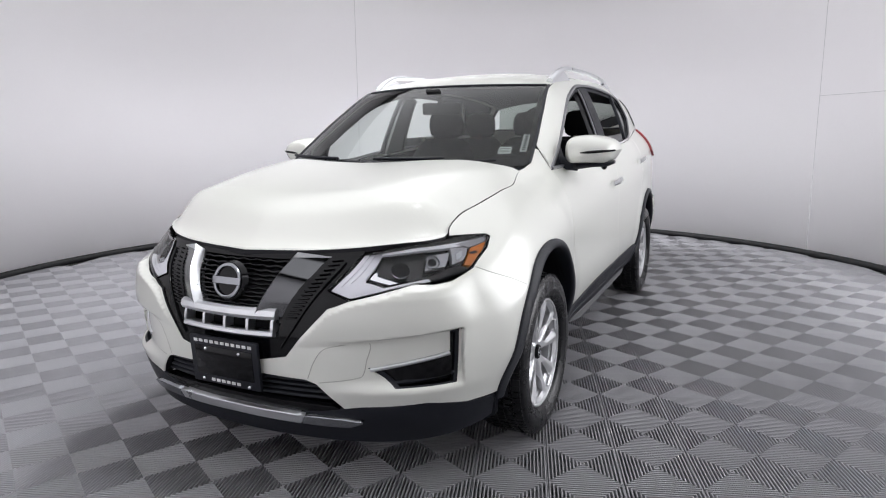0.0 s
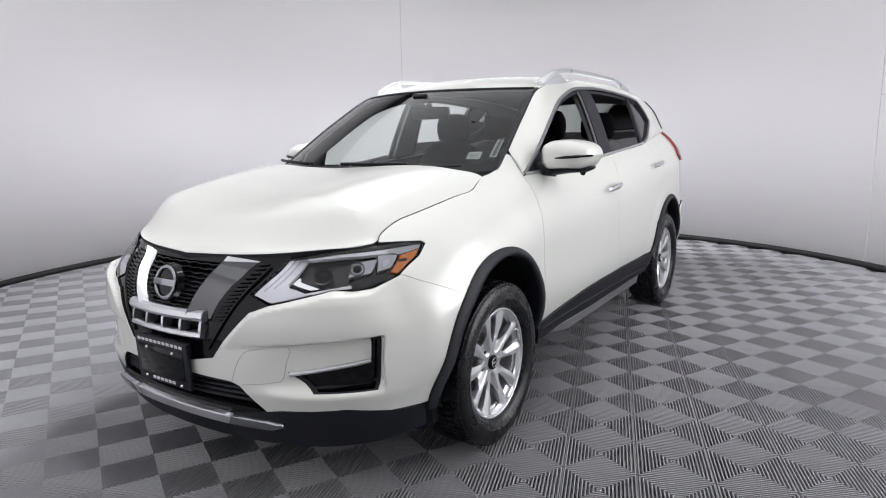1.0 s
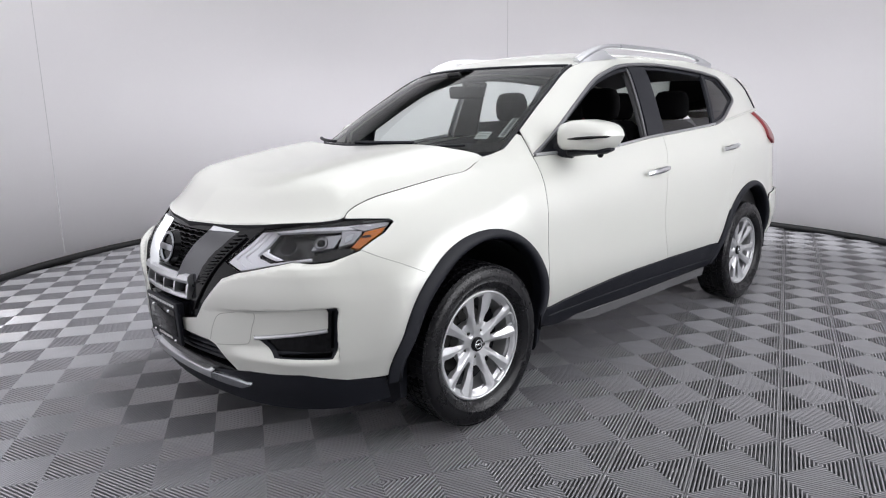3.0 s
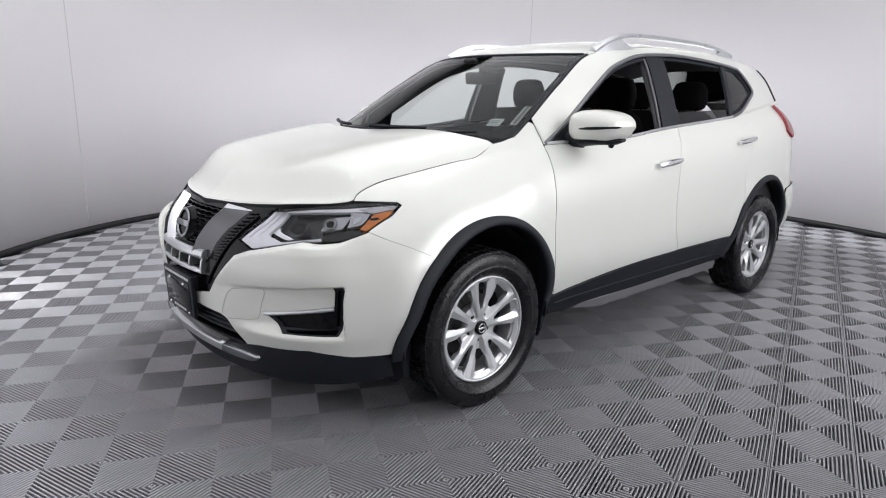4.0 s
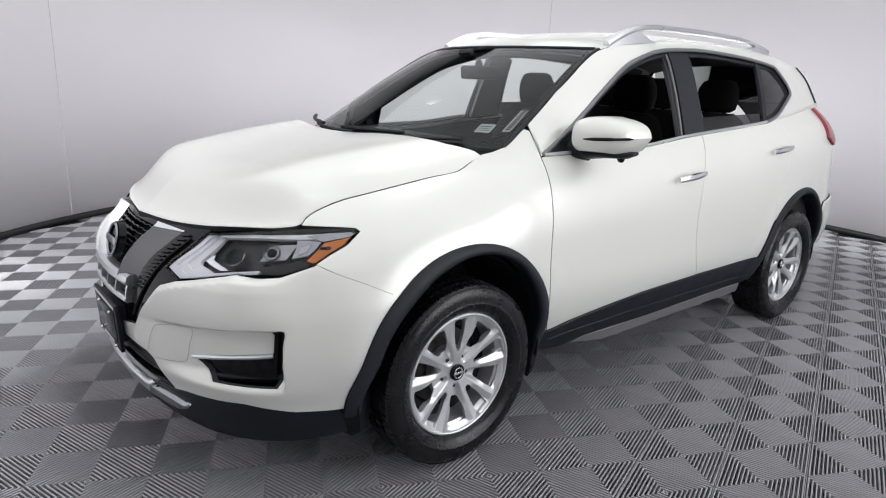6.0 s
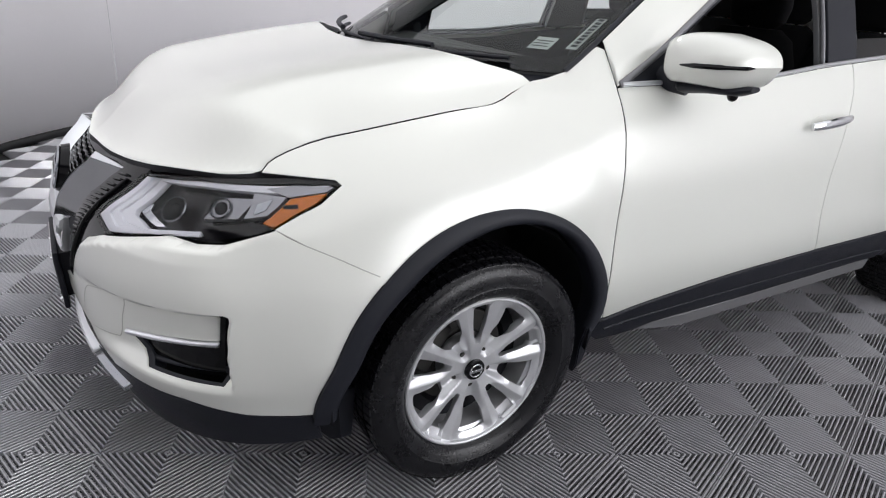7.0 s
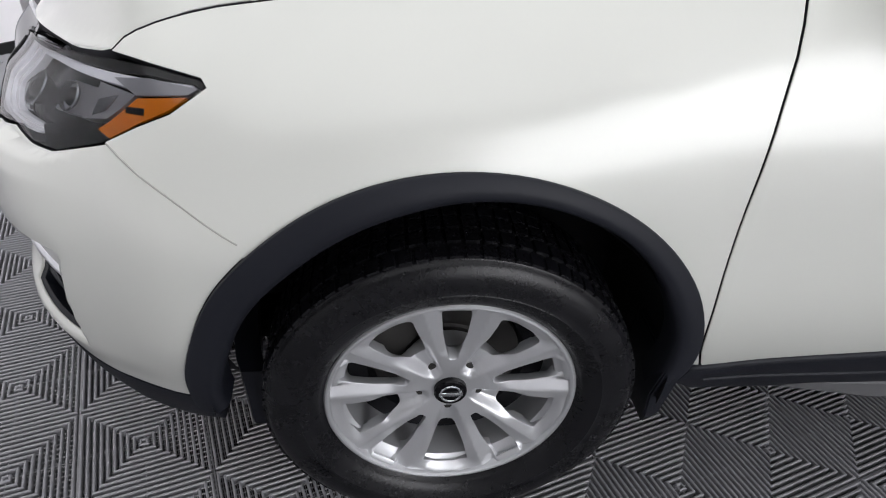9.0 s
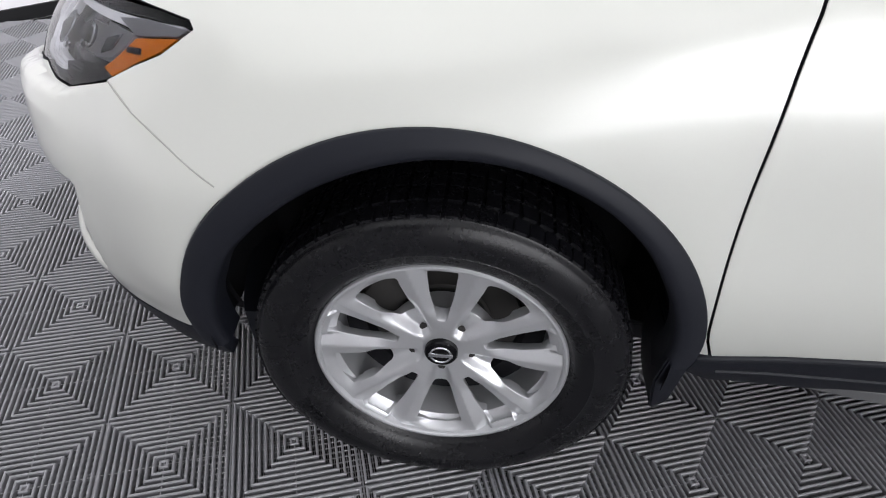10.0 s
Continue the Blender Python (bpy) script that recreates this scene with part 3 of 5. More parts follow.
def lower_nose():
    # textured valance under the white bumper
    half = [N(0.0, 0.300), N(0.435, 0.362), N(0.492, 0.370), N(0.69, 0.379), N(0.784, 0.351)]
    half += [S(y, z) for y, z in arch(ARCH_Y, ARCH_OUT + 0.002, -5, -5, 1)[:1]] + [S(-0.44, 0.235), N(0.74, 0.225), N(0.55, 0.222), N(0.30, 0.225), N(0.0, 0.225)]
    panel("bumper_valance", BLACK, car, patch(wrap, mirrored(dense(half)), (), 0.03, lift=-0.004, fold=0.03), label="black textured plastic lower bumper")
    # dark mouth behind the openings
    mouth = mirrored(dense([N(0.0, 0.90), N(0.47, 0.90), N(0.47, 0.72), N(0.36, 0.46), N(0.45, 0.34), N(0.45, 0.24), N(0.0, 0.24)]))
    panel("radiator_backing", DARK, car, patch(wrap, mouth, (), 0.05, lift=-0.09, fold=0))
    # gloss black surround of the grille
    half = [N(0.0, 0.522), N(0.139, 0.525), N(0.244, 0.546), N(0.301, 0.617), N(0.392, 0.718), N(0.452, 0.744), N(0.378, 0.774), N(0.448, 0.878), N(0.455, 0.898), N(0.268, 0.888), N(0.0, 0.880)]
    hole = [N(0.21, 0.868), N(0.128, 0.700), N(0.0, 0.697)]
    lo = [N(0.21, 0.628), N(0.225, 0.66), N(0.0, 0.672)]
    low = mirrored(dense([N(0.0, 0.630)] + lo))
    panel("grille_surround", GLOSS, car, patch(wrap, mirrored(dense(half)), [mirrored(dense([N(0.0, 0.866)] + hole)), low], 0.03, lift=-0.010, fold=0.03), label="gloss black grille surround")
    for side in (1, -1):
        g = strip(*on_surface(wrap, dense([N(0.405, 0.862), N(0.27, 0.64), N(0.225, 0.575)], 0.02), -0.006), 0.006, 0.006)
        g = g if side > 0 else flip(g)
        mesh_object("surround_rib", *g[:2], GLOSS, car, "", g[2])
    # silver U of the grille: faceted arms, a cross bar, and a frame of small openings below
    trim = new("grille_trim")
    trim.parent = car

    def out_at(x, z, up):
        p = N(x, z)
        return Vector(wrap(*p)) + normal_at(wrap, p) * up

    for sgn in (1, -1):
        rings, dark = [], []
        for k in range(19):
            t = k / 18
            z = 0.876 - 0.196 * t
            xi, xo = 0.226 - 0.104 * t, 0.352 - 0.118 * t - 0.010 * math.sin(math.pi * t)
            xr = xi + 0.011
            ring = [out_at(xi - 0.012, z - 0.002, -0.03), out_at(xi - 0.003, z, 0.004), out_at(xr, z + 0.002, 0.024 - 0.004 * t), out_at(xr, z + 0.002, -0.03)]
            rings.append([(sgn * p.x, p.y, p.z) for p in ring])
            ring = [out_at(xr + 0.001, z + 0.002, -0.03), out_at(xr + 0.001, z + 0.002, 0.023 - 0.004 * t), out_at(xo, z + 0.003, -0.012), out_at(xo + 0.004, z + 0.003, -0.03)]
            dark.append([(sgn * p.x, p.y, p.z) for p in ring])
        bm = bmesh.new()
        cap = [[Vector(p) + Vector((0, -0.0015, 0.001)) for p in dark[0]], [Vector(p).lerp(Vector(q), f) + Vector((0, -0.0015, 0.0)) for p, q, f in zip(dark[0], dark[2], (0.8, 0.8, 0.1, 0.1))]]
        loft(bm, cap)
        part("trim_cap", bm, SATIN, trim, "satin chrome end cap")
        for k in range(15):
            # the fine ribs between the arm and the lamp
            t = (k + 0.5) / 15
            z = 0.872 - 0.20 * t
            xo = 0.360 - 0.120 * t
            g = strip(*on_surface(wrap, dense([N(xo, z), N(xo + 0.036, z + 0.004)], 0.01), -0.008), 0.006, 0.006)
            g = g if sgn > 0 else flip(g)
            mesh_object("trim_rib", *g[:2], GLOSS, trim, "", g[2])
        bm = bmesh.new()
        loft(bm, dark)
        part("trim_arm_side", bm, GREY_CHROME, trim, "chrome outer facet, darkened for the floor's reflection")
        bm = bmesh.new()
        loft(bm, rings)
        bmesh.ops.bevel(bm, geom=[e for e in bm.edges if len(e.link_faces) == 2 and e.calc_face_angle(0) > 0.25], offset=0.003, segments=2, affect="EDGES")
        part("trim_arm", bm, SATIN, trim, "satin chrome grille arm")

    def bar(x0, x1, z0, z1, up, n=24, tuck=0.0):
        rings = []
        for k in range(n + 1):
            x = x0 + (x1 - x0) * k / n
            drop = tuck * (x / 0.22) ** 2
            za, zb = z0 + drop, z1 + drop
            rings.append([out_at(x, za, -0.03), out_at(x, za, up * 0.5), out_at(x, (za * 0.7 + zb * 0.3), up), out_at(x, (za * 0.25 + zb * 0.75), up * 0.9), out_at(x, zb, up * 0.4), out_at(x, zb, -0.03)])
        bm = bmesh.new()
        loft(bm, rings)
        return bm
    part("trim_bar", bar(-0.215, 0.215, 0.668, 0.706, 0.020, tuck=0.004), SATIN, trim)
    part("trim_frame_low", bar(-0.205, 0.205, 0.608, 0.628, 0.012, tuck=0.004), SATIN, trim)
    for x in (-0.2, -0.1, 0.0, 0.1, 0.2):
        part("trim_post", bar(x - 0.0055, x + 0.0055, 0.616, 0.676, 0.010, 1), SATIN, trim)
    # grille bars: wavy black slats
    grille = new("grille")
    grille.parent = car
    for k in range(11):
        z = 0.714 + k * 0.0146
        w = 0.135 + (z - 0.706) / 0.165 * 0.085
        line = []
        n = 48
        for i in range(n + 1):
            x = -w + 2 * w * i / n
            line.append((u_front(x, z) if abs(x) > 1e-6 else 0.0, z + 0.0016 * math.cos(x * 105 + k * math.pi)))
        g = strip(*on_surface(wrap, line, -0.022), 0.0065, 0.012)
        mesh_object("grille_slat", *g[:2], GLOSS, grille, "", g[2])
    # emblem: a ring and a bar on a dark dish
    at = Vector((0, nose_y(0.787) - 0.005, 0.787))
    tilt = Matrix.Translation(at) @ Matrix.Rotation(radians(90 - 14), 4, "X")
    em = new("emblem")
    em.parent = car
    bm = bmesh.new()
    bmesh.ops.create_cone(bm, cap_ends=True, segments=48, radius1=0.074, radius2=0.066, depth=0.022)
    dish = part("emblem_dish", bm, GLOSS, em)
    dish.matrix_local = tilt
    bm = bmesh.new()
    ring = [(0.0565 * math.cos(a), 0.0565 * math.sin(a), 0.015) for a in np.linspace(0, 2 * math.pi, 49)]
    tube(bm, ring, 0.0065, 0.005, 8)
    part("emblem_ring", bm, DCHROME, em).matrix_local = tilt
    bm = bmesh.new()
    solid_box(bm, 0, 0, 0.017, 0.128, 0.026, 0.010, 0.003)
    part("emblem_bar", bm, DCHROME, em).matrix_local = tilt
    # lower mouth slats, silver skid strip
    low = new("lower_grille")
    low.parent = car
    for z, w in ((0.456, 0.34), (0.436, 0.352), (0.414, 0.37), (0.392, 0.39)):
        g = strip(*on_surface(wrap, dense([N(-w, z), N(0, z), N(w, z)]), -0.035), 0.010, 0.016)
        mesh_object("lower_slat", *g[:2], BLACK, low, "", g[2])
    shelf = mirrored(dense([N(0.0, 0.375), N(0.20, 0.373), N(0.40, 0.367), N(0.44, 0.345), N(0.0, 0.340)]))
    panel("lower_lip", GLOSS, car, patch(wrap, shelf, (), 0.03, lift=-0.006, fold=0.05))
    def proud(u, z):
        x, y, zz = wrap(u, z)
        return (x * 1.01, y - 0.018, zz)
    half = [N(0.0, 0.338), N(0.2, 0.335), N(0.29, 0.332), N(0.275, 0.302), N(0.0, 0.307)]
    panel("skid_plate", SATIN, car, patch(proud, mirrored(dense(half)), (), 0.03, fold=0.04, edge=0.006), label="satin silver skid strip under the grille")
    end_piece = [N(0.293, 0.332), N(0.36, 0.331), N(0.43, 0.328), N(0.495, 0.318), N(0.45, 0.300), N(0.36, 0.300), N(0.278, 0.302)]
    panel("skid_end", DCHROME, car, patch(proud, dense(end_piece + end_piece[:1])[:-1], (), 0.03, fold=0.04, edge=0.006), 2, "dark chrome end of the skid strip")


lower_nose()

DOOR_GAP = [(0.475, 0.41), (0.447, 0.486), (0.428, 0.62), (0.423, 0.78), (0.431, 0.93), (0.445, 1.0), (0.460, 1.07), (0.468, 1.106)]
HOOD_SEAM = [(-0.53, 0.930), (-0.512, 0.946), (-0.465, 0.967), (-0.37, 0.993), (-0.2, 1.024), (-0.04, 1.049), (0.086, 1.066), (0.145, 1.089), (0.215, 1.12)]
DOOR_LOW = [(0.48, 0.408), (0.8, 0.440), (1.16, 0.464), (1.6, 0.472), (2.22, 0.474)]
MID_GAP = [(1.585, 0.474), (1.52, 0.60), (1.495, 0.74), (1.495, 0.87), (1.515, 1.0), (1.555, 1.10), (1.585, 1.172)]


def belt_line(y0, y1):
    n = max(2, round(abs(y1 - y0) / 0.04))
    return [(y0 + (y1 - y0) * k / n, belt_z(y0 + (y1 - y0) * k / n)) for k in range(n + 1)]


def shifted(line, dy):
    return [(y + dy, z) for y, z in line]


def curve_yz(line, step=0.03):
    return [tuple(p) for p in round_line(line, step)]


def side(line):
    return [S(y, z) for y, z in line]


GAP = 0.0030
# wing
outline = curve_yz(HOOD_SEAM) + [(0.26, 1.128), (0.32, 1.146), (0.38, 1.180), (0.435, 1.212), (0.458, 1.205), (0.464, 1.15)] + shifted(curve_yz(DOOR_GAP)[::-1], -GAP)
outline += arch(ARCH_Y, ARCH_OUT, 175, 47, 40) + [(y, z + GAP) for y, z in SEAM_BUMPER[::-1][1:]]
outline += [(-0.48, 0.853), (-0.43, 0.875), (-0.375, 0.912), (-0.385, 0.922), (-0.46, 0.927)]
wing_edge = outline
panel("front_fender", PAINT, car, patch(wrap, side(outline), (), 0.022, fold=0.02), 2)

# doors
outline = shifted(curve_yz(DOOR_GAP), GAP) + belt_line(0.475, 1.58) + shifted(curve_yz(MID_GAP)[::-1], -GAP) + curve_yz(DOOR_LOW[:4])[::-1][1:]
front_doors = panel("front_door", PAINT, car, patch(wrap, side(dense(outline, 0.03)), (), 0.03, fold=0.02), 2)
outline = shifted(curve_yz(MID_GAP), GAP) + belt_line(1.592, 2.44) + [(2.44, 1.10), (2.41, 0.98), (2.345, 0.87)]
outline += arch(AXLE_R, ARCH_OUT + 0.012, 42, 12, 10)[0:] + [(2.215, 0.474), (1.6, 0.474)]
rear_doors = panel("rear_door", PAINT, car, patch(wrap, side(dense(outline, 0.03)), (), 0.03, fold=0.02), 2)

# quarter panels and tail
tail = [(3.20, 1.33), (3.24, 1.2), (3.24, 0.9), (3.24, 0.66)]
outline = belt_line(2.445, 3.2) + tail[1:] + arch(AXLE_R, ARCH_OUT, 140, 42, 30) + [(2.35, 0.87), (2.415, 0.98), (2.445, 1.10)]
LAMP_R = [(3.03, 1.298), (3.10, 1.303), (3.2, 1.29), (3.21, 1.13), (3.10, 1.085), (3.01, 1.13)]
panel("quarter_panel", PAINT, car, patch(wrap, side(dense(outline, 0.03)), [side(dense(LAMP_R + LAMP_R[:1], 0.02)[:-1])], 0.03, fold=0.02), 2)
lamps = panel("tail_light", RED, car, patch(wrap, side(dense(LAMP_R + LAMP_R[:1], 0.02)[:-1]), (), 0.02, lift=0.018, fold=0.04, edge=0.010), 2, "red wraparound tail lamp")
end = lambda z: NOSE + tail_y(z) - TAIL - nose_y(z) - nose_len(z) + TAIL * 1.4
gate = dense([(end(1.33) - 0.002, 1.33), S(3.245, 1.33), S(3.245, 0.70), (end(0.70) - 0.002, 0.70), (end(1.33) - 0.002, 1.33)], 0.04)[:-1]
panel("tailgate", PAINT, car, patch(wrap, gate, (), 0.05, fold=0.02), 2)
outline = dense([S(2.705 + 0.40, 0.66), S(3.24, 0.66), (end(0.66) - 0.002, 0.66), (end(0.30) - 0.002, 0.30), S(3.18, 0.30)], 0.04) + side(arch(AXLE_R, ARCH_OUT, 178, 145, 8))
panel("rear_bumper_lower", BLACK, car, patch(wrap, outline, (), 0.05, lift=0.004, fold=0.02), 2, "black lower rear bumper")
outline = dense([S(2.705 + 0.395, 0.72), S(3.24, 0.74), (end(0.74) - 0.002, 0.74), (end(0.45) - 0.002, 0.45), S(3.14, 0.43)], 0.04) + side(arch(AXLE_R, ARCH_OUT + 0.004, 168, 140, 8))
panel("rear_bumper", PAINT, car, patch(wrap, outline, (), 0.04, lift=0.022, fold=0.04, edge=0.012), 2, "pearl white rear bumper")

# fine seams: wing to bumper, and the hood's front corner
for line, mt in ((dense(SEAM_BUMPER, 0.02), SEAM), ([p for p in curve_yz(HOOD_SEAM) if p[0] < -0.30], DARK)):
    for sgn in (1, -1):
        g = strip(*on_surface(wrap, side([(y, z + 0.0015) for y, z in line]), -0.0002), 0.0028, 0.0008)
        g = g if sgn > 0 else flip(g)
        mesh_object("seam_line", *g[:2], mt, car, "", g[2])

# rocker cladding
outline = [(0.455, 0.404)] + [(y, z - 0.004) for y, z in curve_yz(DOOR_LOW)] + [(2.235, 0.46)] + arch(AXLE_R, ARCH_OUT, 11, -4, 5) + [(2.24, 0.315), (1.4, 0.300), (0.62, 0.282), (0.51, 0.30), (0.455, 0.345)]
panel("rocker_cladding", BLACK, car, patch(wrap, side(dense(outline, 0.03)), (), 0.03, lift=0.010, fold=0.04, edge=0.008), 2, "black textured plastic sill cladding")
for sgn in (1, -1):
    g = strip(*on_surface(wrap, side([(0.50 + 1.72 * k / 40, 0.362 + 0.012 * math.sin(k / 40 * 3.1)) for k in range(41)]), 0.011), 0.006, 0.004)
    g = g if sgn > 0 else flip(g)
    mesh_object("sill_bead", *g[:2], BLACK, car, "", g[2])


def sill_skirt(s):
    bm = bmesh.new()
    rings = []
    for k in range(25):
        y = 0.60 + 1.64 * k / 24
        f = min(1, k / 5)
        rings.append([(s * 0.800, y, 0.315), (s * (0.800 + 0.012 * f), y, 0.30 - 0.01 * f), (s * (0.79 + 0.012 * f), y, 0.292 - 0.052 * f), (s * 0.70, y, 0.288 - 0.06 * f), (s * 0.66, y, 0.315)])
    loft(bm, rings)
    part("sill_skirt", bm, TRIM, car, "grey plastic lower sill skirt")


both(sill_skirt)


# ---- wheel arches ----
def arch_trim(y0):
    n = 60
    verts, faces, norms = [], [], []
    prof = ((-0.001, -0.004), (0.0, 0.006), (0.05, 0.010), (0.45, 0.017), (0.75, 0.016), (0.92, 0.009), (1.0, -0.004), (0.97, -0.05))
    a0, a1 = (-7, 186) if y0 < 1 else (-6, 178)
    for i in range(n + 1):
        a = radians(a0 + (a1 - a0) * i / n)
        ring = []
        ro = arch_r(ARCH_OUT, math.degrees(a))
        for f, h in prof:
            r = ro - f * arch_band(math.degrees(a))
            y, z = y0 - r * math.cos(a), ARCH_Z + r * math.sin(a)
            p = S(y, z)
            ring.append(Vector(wrap(*p)) + normal_at(wrap, p) * h)
        for j, q in enumerate(ring):
            t = ring[min(j + 1, len(ring) - 1)] - ring[max(j - 1, 0)]
            along = Vector((0, math.sin(a), math.cos(a)))
            m = t.cross(along).normalized()
            verts.append(tuple(q))
            norms.append(m if m.x > -0.2 else -m)
    k = len(prof)
    for i in range(n):
        for j in range(k - 1):
            faces.append((i * k + j, i * k + j + 1, (i + 1) * k + j + 1, (i + 1) * k + j))
    return verts, faces, [tuple(m) for m in norms]


def wheel_well(s, y0):
    bm = bmesh.new()
    prof = [(s * 0.865, ARCH_IN + 0.003), (s * 0.84, ARCH_IN + 0.012), (s * 0.62, ARCH_IN + 0.012), (s * 0.52, ARCH_IN - 0.02), (s * 0.50, 0.30), (s * 0.50, 0.02)]
    lathe(bm, prof, 40, turn=radians(196), close=False)
    bmesh.ops.transform(bm, matrix=Matrix.Translation((0, y0, ARCH_Z)) @ Matrix.Rotation(radians(-8), 4, "X"), verts=bm.verts)
    part("wheel_well_liner", bm, DARK, car, "black felt wheel well liner")


for y0 in (ARCH_Y, AXLE_R):
    panel("wheel_arch_trim", BLACK, car, arch_trim(y0), 2, "black textured plastic wheel arch trim")
    for s in (1, -1):
        wheel_well(s, y0)


def mud_flap(s, y0):
    bm = bmesh.new()
    rings = []
    for z, ya, yb, xa, xb in ((0.42, 0.405, 0.455, 0.70, 0.868), (0.32, 0.398, 0.452, 0.70, 0.850), (0.24, 0.410, 0.448, 0.71, 0.838), (0.195, 0.424, 0.442, 0.72, 0.815)):
        rings.append([(s * xa, y0 + ya, z), (s * xb, y0 + ya, z), (s * (xb - 0.012), y0 + yb, z), (s * xa, y0 + yb, z)])
    loft(bm, rings)
    bmesh.ops.bevel(bm, geom=bm.edges[:], offset=0.004, segments=2, affect="EDGES")
    part("mud_flap", bm, BLACK, car, "black plastic mud flap")


for s in (1, -1):
    mud_flap(s, 0.0)
    mud_flap(s, AXLE_R - 0.02)


# dark underbody and the deflectors before the front wheels
# the underbody is unseen, added to block light under the car
bm = bmesh.new()
rings = []
for y, w, z0 in ((-0.70, 0.50, 0.25), (-0.50, 0.56, 0.225), (0.0, 0.52, 0.21), (0.5, 0.66, 0.215), (1.2, 0.68, 0.22), (2.2, 0.66, 0.22), (2.7, 0.50, 0.25), (3.2, 0.60, 0.30)):
    rings.append([(-w, y, z0), (w, y, z0), (w, y, z0 + 0.05), (-w, y, z0 + 0.05)])
loft(bm, rings)
part("underbody", bm, DARK, car, "black plastic underbody panel")
for s in (1, -1):
    bm = bmesh.new()
    rings = []
    for x, ya, lo in ((0.54, -0.44, 0.185), (0.66, -0.425, 0.175), (0.76, -0.40, 0.185), (0.795, -0.385, 0.21)):
        rings.append([(s * x, ya, lo), (s * x, ya + 0.03, lo), (s * x, ya + 0.04, 0.36), (s * x, ya - 0.01, 0.36)])
    loft(bm, rings)
    part("air_deflector", bm, BLACK, car, "black plastic deflector ahead of the wheel")


# ---- wheels ----
V_IN = curve((0.085, 0.0), (0.096, 0.008), (0.108, 0.0130), (0.15, 0.0215), (0.224, 0.033))
V_OUT = 22.3


def wheel_face(u, v):
    """The cast face of the rim, as (x, y, z) over the wheel's plane: five pairs of ridged arms, sunk nut pockets, a sloped outer flange."""
    r, a = math.hypot(u, v), math.degrees(math.atan2(v, u)) - 90
    p = abs((a + 36) % 72 - 36)
    h = 0.052 + 0.006 * step_up(r, 0.03, 0.08) + 0.0175 * max(0.0, (r - 0.08) / 0.14) ** 0.85
    side = r * math.sin(radians(p))
    along = r * math.cos(radians(p))
    ridge = 0.55 * r * math.sin(radians(V_OUT)) + 0.45 * max(0.0, V_IN(max(along, 0.085)))
    if side < ridge:
        h -= 0.42 * (ridge - side) * step_up(r, 0.085, 0.12)
    h -= 0.16 * max(0.0, side - ridge) * step_up(r, 0.07, 0.12)
    off = step_up(p, V_OUT - 5, V_OUT + 9)
    h -= 0.020 * off * step_up(r, 0.040, 0.066) * (1 - step_up(r, 0.12, 0.16))
    gap = max(off, 1 - step_up(side, V_IN(max(along, 0.085)) - 0.004, V_IN(max(along, 0.085)) + 0.002))
    flange = 0.062 + 0.016 * step_up(r, 0.200, 0.226)
    k = gap * step_up(r, 0.185, 0.2)
    h += (flange - h) * k
    return (h, u, v)


def round_poly(pts, cut):
    """A polygon with its corners rounded off."""
    out, n = [], len(pts)
    for i in range(n):
        p, a, b = Vector(pts[i]), Vector(pts[i - 1]), Vector(pts[(i + 1) % n])
        ca, cb = p + (a - p).normalized() * cut, p + (b - p).normalized() * cut
        out += [tuple(ca * (1 - t) ** 2 + p * 2 * t * (1 - t) + cb * t * t) for t in (0, 0.25, 0.5, 0.75, 1)]
    return out


def polar(r, a):
    return (r * math.cos(radians(a)), r * math.sin(radians(a)))


def rim_face():
    holes = []
    for k in range(5):
        c, s = math.cos(radians(72 * k + 90)), math.sin(radians(72 * k + 90))
        gap = [(0.215, 0.0285), (0.15, 0.0215), (0.108, 0.0130), (0.083, 0.0085)]
        gap = round_poly(gap + [(x, -y) for x, y in reversed(gap)], 0.006)
        holes.append(dense([(c * x - s * y, s * x + c * y) for x, y in gap + gap[:1]], 0.006)[:-1])
        m = 72 * k + 90 + 36
        win = [polar(0.104, m - 8), polar(0.15, m - 13), polar(0.2035, m - 13.5), polar(0.207, m - 5), polar(0.207, m + 5), polar(0.2035, m + 13.5), polar(0.15, m + 13), polar(0.104, m + 8)]
        win = round_poly(win, 0.007)
        holes.append(dense(win + win[:1], 0.006)[:-1])
    ring = [polar(0.2262, 3 * k) for k in range(120)]
    holes.append([polar(0.030, 12 * k) for k in range(30)])
    return patch(wheel_face, ring, holes, 0.0055, fold=0.030, edge=0.003)


